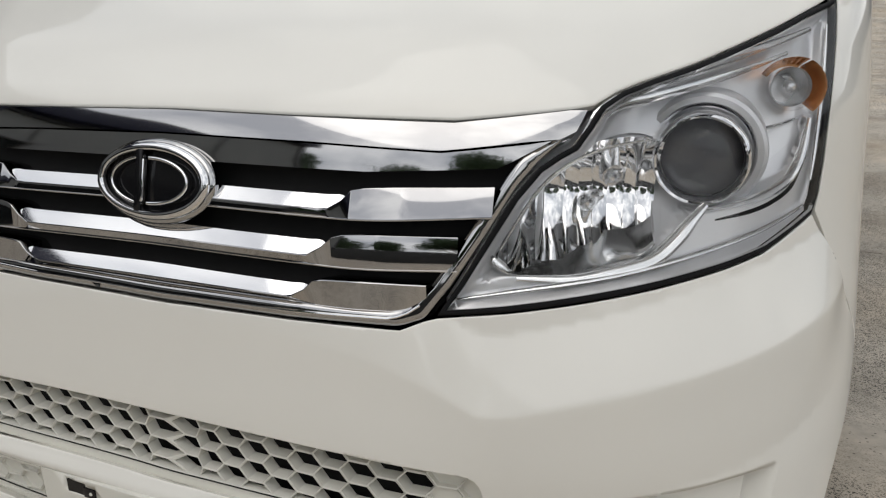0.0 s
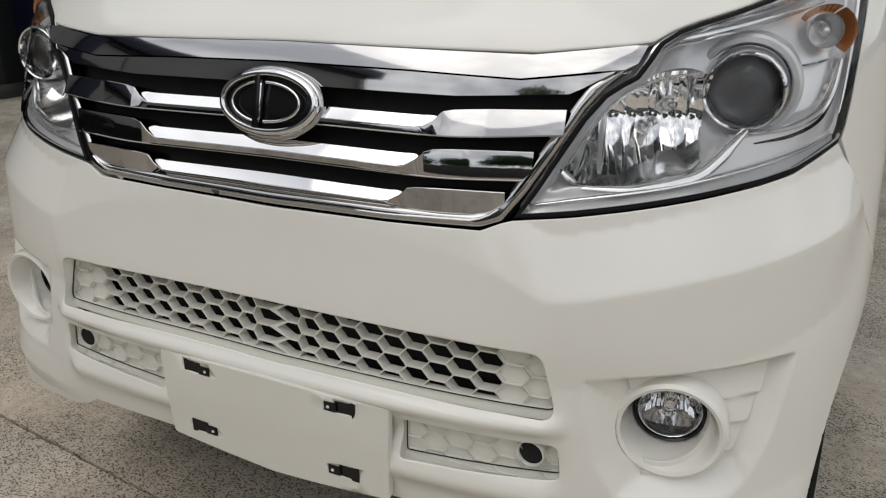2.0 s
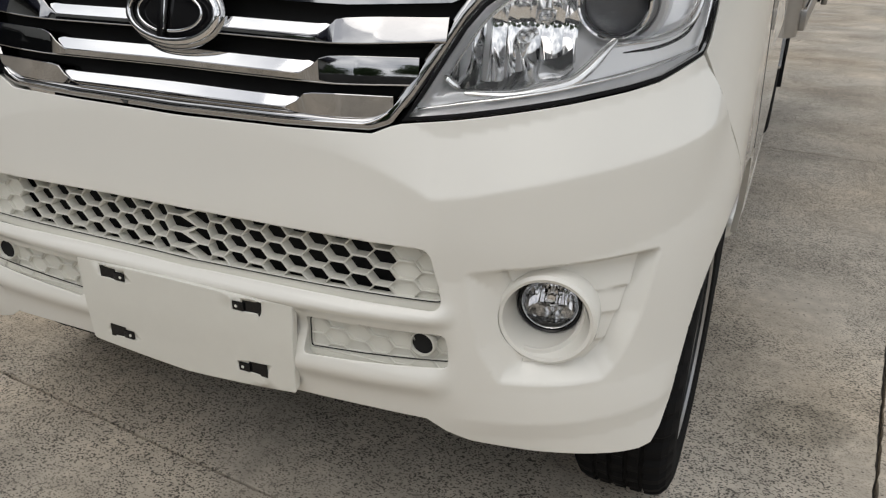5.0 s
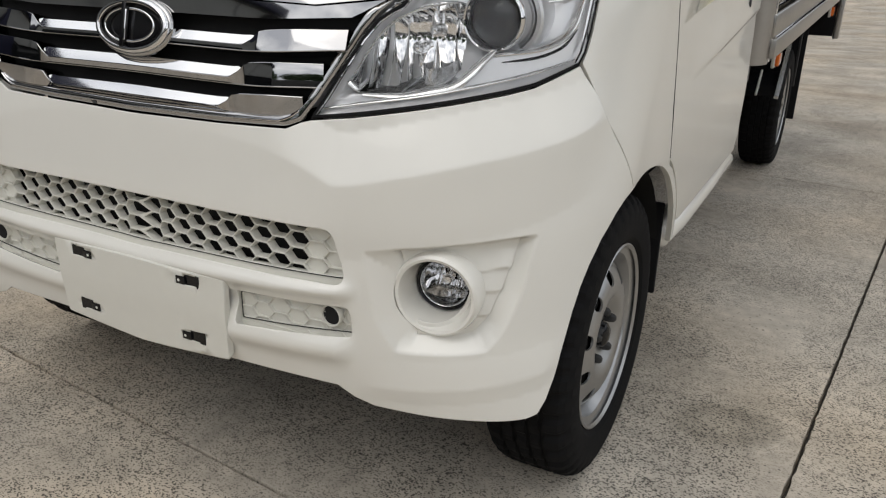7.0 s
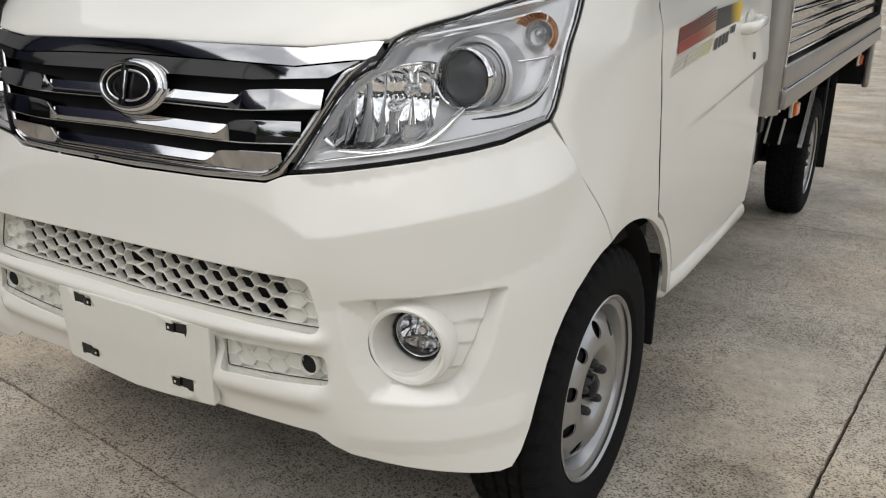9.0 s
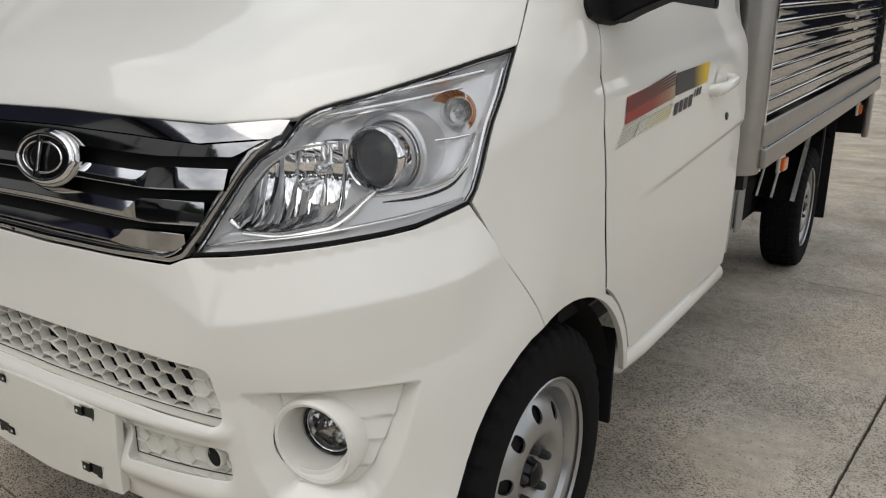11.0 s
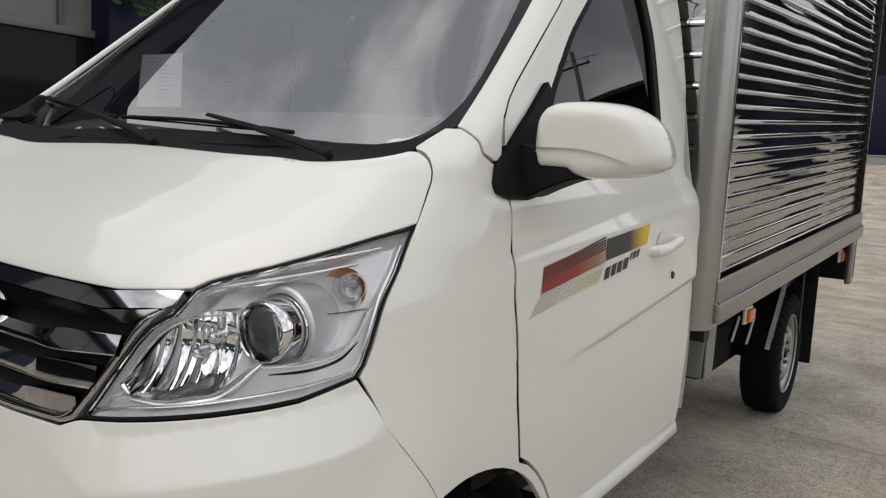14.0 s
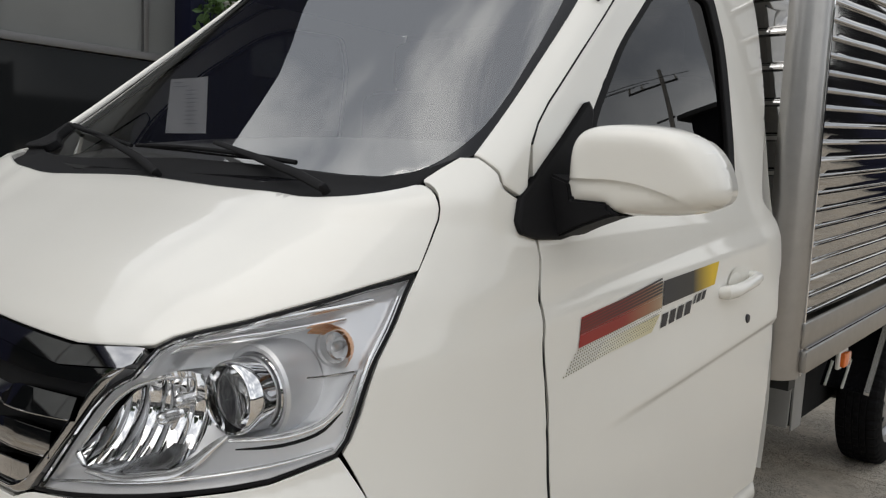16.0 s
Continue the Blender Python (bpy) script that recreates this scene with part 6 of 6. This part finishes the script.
shop_part("transom", box(.10, 26, .07, (FX, 4, 2.16), .005), FRAME_ALU)
for y in (-8.9, -6.6, -4.6, -.9, .6, 2.1, 3.42, 5.1, 6.6, 8.2, 9.6, 12.2, 14.2, 16.8):
    shop_part("mullion", box(.07, .05, 2.0, (FX, y, 3.16), .004), FRAME_ALU)
# Matte grey stands in for the sky that these panes reflect.
upper = shop_part("upper_glazing", box(.012, 25.6, 1.95, (FX - .02, 4, 3.16)), material("sky_grey_pane", (.17, .175, .17), .45, vary=.15, scale=1.5), "pale upper window panes")
low = shop_part("lower_glazing", box(.012, 25.6, 2.0, (FX - .02, 4, 1.12)), SHOP_GLASS, "dark tinted shop window panes")
low.visible_shadow = False


def leaf_mesh(n, spread, size, seed, down=0.0):
    """Many small bent leaves round a middle."""
    rnd = random.Random(seed)
    verts, faces = [], []
    for _ in range(n):
        d = Vector((rnd.gauss(0, 1), rnd.gauss(0, 1), rnd.gauss(0, .8))).normalized() * (rnd.random() ** .5)
        c = Vector((d.x * spread[0], d.y * spread[1], d.z * spread[2] - down * rnd.random() ** 2))
        e = Euler((rnd.uniform(0, 6.3), rnd.uniform(0, 6.3), rnd.uniform(0, 6.3))).to_matrix()
        s = size * rnd.uniform(.6, 1.3)
        k = len(verts)
        verts += [c + e @ Vector(p) for p in ((0, -s, 0), (s * .45, -s * .2, s * .12), (s * .35, s * .5, s * .05), (0, s, -s * .1), (-s * .35, s * .5, s * .05), (-s * .45, -s * .2, s * .12))]
        faces += [(k, k + 1, k + 2, k + 3), (k, k + 3, k + 4, k + 5)]
    return mesh_of("leaves", verts, faces, False)


def planter(y, z):
    p = thing("hanging_planter", "white hanging pot with trailing green plant", "plant", (FX + .62, y, z), "planters under the fascia")
    part("pot", mesh_of("pot", *lathe([(.0001, -.10), (.075, -.10), (.085, -.09), (.115, .05), (.125, .055), (.125, .07), (.11, .068), (.0001, .06)], 28, "z")), POT, p)
    part("foliage", leaf_mesh(260, (.27, .30, .17), .055, int(y * 10), .35), LEAF, p, "trailing green leaves", pose(0, -.04, .14))
    for a in (0, 2.1, 4.2):
        part("hanger", mesh_of("hanger", *tube([(.11 * math.cos(a), .11 * math.sin(a), .06), (0, 0, .62), (0, 0, 2.0)], .003, 5)), BLACK, p)
    return p


planter(3.97, 2.62)

# scooter at the shop's edge
scooter = thing("scooter", "dark scooter with white leg shield by the shop", "scooter", (-7.4, 5.1, .12))
for yy in (-.6, .6):
    w = part("wheel", mesh_of("wheel", *lathe([(.16, -.04), (.20, -.05), (.24, -.035), (.25, 0), (.24, .035), (.20, .05), (.16, .04)], 32, "x")), RUBBER, scooter, "", pose(0, yy, .25))
    part("rim", mesh_of("rim", *lathe([(.03, -.03), (.15, -.02), (.165, -.03), (.165, .03), (.15, .02), (.03, .03)], 24, "x")), ALLOY, w)
part("body", mesh_of("body", *tube([(0, .85, .62), (0, .5, .66), (0, .2, .60), (0, .0, .38), (0, -.3, .36), (0, -.42, .62), (0, -.48, .95)], [.06, .15, .15, .12, .12, .14, .09], 14)), GLOSS_BLACK, scooter)
part("leg_shield", mesh_of("leg_shield", *tube([(0, -.52, .35), (0, -.55, .62), (0, -.50, .92)], [.10, .17, .12], 14, flat=.5)), PAINT, scooter, "white leg shield")
part("seat", mesh_of("seat", *tube([(0, .0, .72), (0, .3, .77), (0, .75, .80)], [.08, .13, .09], 12, flat=.5)), BLACK, scooter)
part("handlebar", mesh_of("handlebar", *tube([(-.32, -.38, 1.02), (0, -.46, 1.0), (.32, -.38, 1.02)], .016, 8)), BLACK, scooter)

# far side of the yard: low wall, trees, parked car, power pole
# Made-up dark hall, sized for the dark band reflected in the slats.
far_hall = thing("far_hall", "made-up dark hall for the box's slats to reflect", "building", (-11, 42, 0))
HALL_WALL = material("dark_hall_wall", (.012, .012, .014), .7, vary=.3, scale=.6, ior=1.12)
part("wall", box(52, 8, 9.4, (0, 0, 4.7)), HALL_WALL, far_hall)
part("roof", box(53, 9, .25, (0, 0, 9.5), .03), FRAME_STEEL, far_hall)
for k in range(10):
    part("bay_door", box(3.2, .12, 3.4, (-22 + k * 4.9, -4.05, 3.9), .02), NAVY, far_hall)
# Made-up lower shed, kept low so the side window still reflects sky.
low_hall = thing("low_hall", "made-up low dark shed for the reflections", "building", (30.7, 42, 0))
part("wall", box(31, 8, 5.0, (0, 0, 2.5)), HALL_WALL, low_hall)
part("roof", box(31.2, 9, .2, (0, 0, 5.1), .03), FRAME_STEEL, low_hall)


def bank(name, line, span, along):
    """A concrete bank: its profile drawn out sideways."""
    k = len(line)
    vs = [((c, w, z) if along == "x" else (w, c, z)) for w in (0, span) for c, z in line]
    fs = [(i, i + 1, i + 1 + k, i + k) if along == "y" else (i + k, i + 1 + k, i + 1, i) for i in range(k - 1)]
    return mesh_of(name, vs, fs, False)


# Made-up rises in the ground, added to lift the pale band in reflections.
rise = [(c, 1.75 * t * t * (3 - 2 * t) - .02 * (t == 0)) for t, c in zip(np.linspace(0, 1, 14), np.linspace(17, 36, 14))]
far_bank = tagged(part("far_bank", bank("far_bank", rise + [(40, 1.75)], 104, "y"), CONCRETE, None, "", pose(-40, 0, 0)), "made-up concrete rise that lifts the far horizon", "ground", kind="structure")
side_bank = tagged(part("side_bank", bank("side_bank", [(c + 3, z) for c, z in rise] + [(48, 1.75)], 76, "x"), CONCRETE, None, "", pose(0, -28, 0)), "made-up concrete rise that lifts the side horizon", "ground", kind="structure")
tagged(part("boundary_wall", joined(box(104, .25, .35, (12, 36.5, 1.92), .02), box(104, .35, .06, (12, 36.5, 2.12), .02)), PLASTER, None), "low grey wall at the yard's far edge", "wall", kind="structure")


def tree(x, y, h, seed):
    t = thing("tree", "broad green tree beyond the yard", "tree", (x, y, 0), "trees round the yard")
    rnd = random.Random(seed)
    tops = []
    part("trunk", mesh_of("trunk", *tube([(0, 0, 0), (.05 * h * .2, 0, h * .2), (rnd.uniform(-.2, .2), rnd.uniform(-.2, .2), h * .45)], [h * .03, h * .024, h * .018], 10)), BARK, t)
    for k in range(6):
        a, r = k * 1.05 + rnd.random(), h * rnd.uniform(.15, .30)
        e = (r * math.cos(a), r * math.sin(a), h * rnd.uniform(.55, .85))
        tops.append(e)
        part("limb", mesh_of("limb", *tube([(0, 0, h * .35), (e[0] * .5, e[1] * .5, h * .5), e], [h * .014, h * .01, h * .004], 7)), BARK, t)
    vs, fs = [], []
    for k, e in enumerate(tops + [(0, 0, h * .8)]):
        me = leaf_mesh(800, (h * .22, h * .22, h * .20), h * .028, seed * 10 + k)
        o = len(vs)
        vs += [tuple(v.co + Vector(e)) for v in me.vertices]
        fs += [tuple(o + i for i in p.vertices) for p in me.polygons]
        bpy.data.meshes.remove(me)
    part("crown", mesh_of("crown", vs, fs, False), TREE_LEAF, t, "uneven leafy crown")
    return t


for k, (x, y, h) in enumerate(((-14, -20, 8), (-7, -22, 7), (0, -24, 9), (6, -21, 6.5), (13, -23, 8.5), (21, -18, 7.5), (18, -17.5, 7), (26, -20, 8))):
    tree(x, y, h, k + 1)
# Unseen walls added to give the grille and slats something dark to reflect.
DARK_WALL = material("dark_wall", (.04, .04, .039), .8, vary=.3, scale=1.5)
tagged(part("opposite_wall", box(70, .25, 3.0, (0, -17, 1.5), .02), DARK_WALL, None), "unseen dark wall added for the grille to reflect", "wall", kind="structure")
tagged(part("side_wall", box(.25, 66, 5.2, (44, 7, 2.6), .02), DARK_WALL, None), "unseen long dark wall added for the slats to reflect", "wall", kind="structure")

pole = thing("power_pole", "concrete power pole with a crossarm and insulators", "pole", (11.0, 26.0, -1.6))
part("shaft", mesh_of("shaft", *tube([(0, 0, 0), (0, 0, 5), (0, 0, 10.5)], [.13, .105, .075], 14)), PLASTER, pole)
part("crossarm", box(2.0, .08, .07, (.4, 0, 9.9), .01), FRAME_STEEL, pole)
part("crossarm", box(.7, .06, .06, (.2, 0, 8.6), .01), FRAME_STEEL, pole)
for y in (-1.1, -.4, .5, 1.1):
    part("insulator", mesh_of("insulator", *lathe([(.03, 0), (.06, .03), (.03, .06), (.06, .09), (.03, .12), (.04, .18), (.0001, .2)], 12, "z")), POT, pole, "", pose(y * .85 + .4, 0, 9.95))
for y in (-1.1, .5, 1.1):
    part("cable", mesh_of("cable", *tube([(y, 0, 10.1), (y + 14, -6, 9.4), (y + 30, -10, 10.2)], .012, 5)), BLACK, pole)

car = thing("parked_car", "dark blue parked car at the far end of the yard", "car", (-2.6, 15.2, 0))
part("body", joined(box(1.75, 4.2, .62, (0, 0, .62), .15), box(1.5, 2.4, .55, (0, .2, 1.15), .2)), material("dark_blue_paint", (.012, .02, .05), .25, coat=.8, vary=.05, scale=4), car)
for x in (-.8, .8):
    for y in (-1.35, 1.35):
        part("wheel", mesh_of("wheel", *lathe([(.0001, .08), (.20, .07), (.21, .09), (.28, .10), (.31, .07), (.31, -.07), (.28, -.1)], 28, "x")), RUBBER, car, "", pose(x, y, .31, 0, 0, 0 if x > 0 else 180))
for x in (-.6, .6):
    part("headlight", mesh_of("headlight", *disc(.16, .08, 0, dome=.03)), SATIN, car, "", pose(x, -2.08, .72))
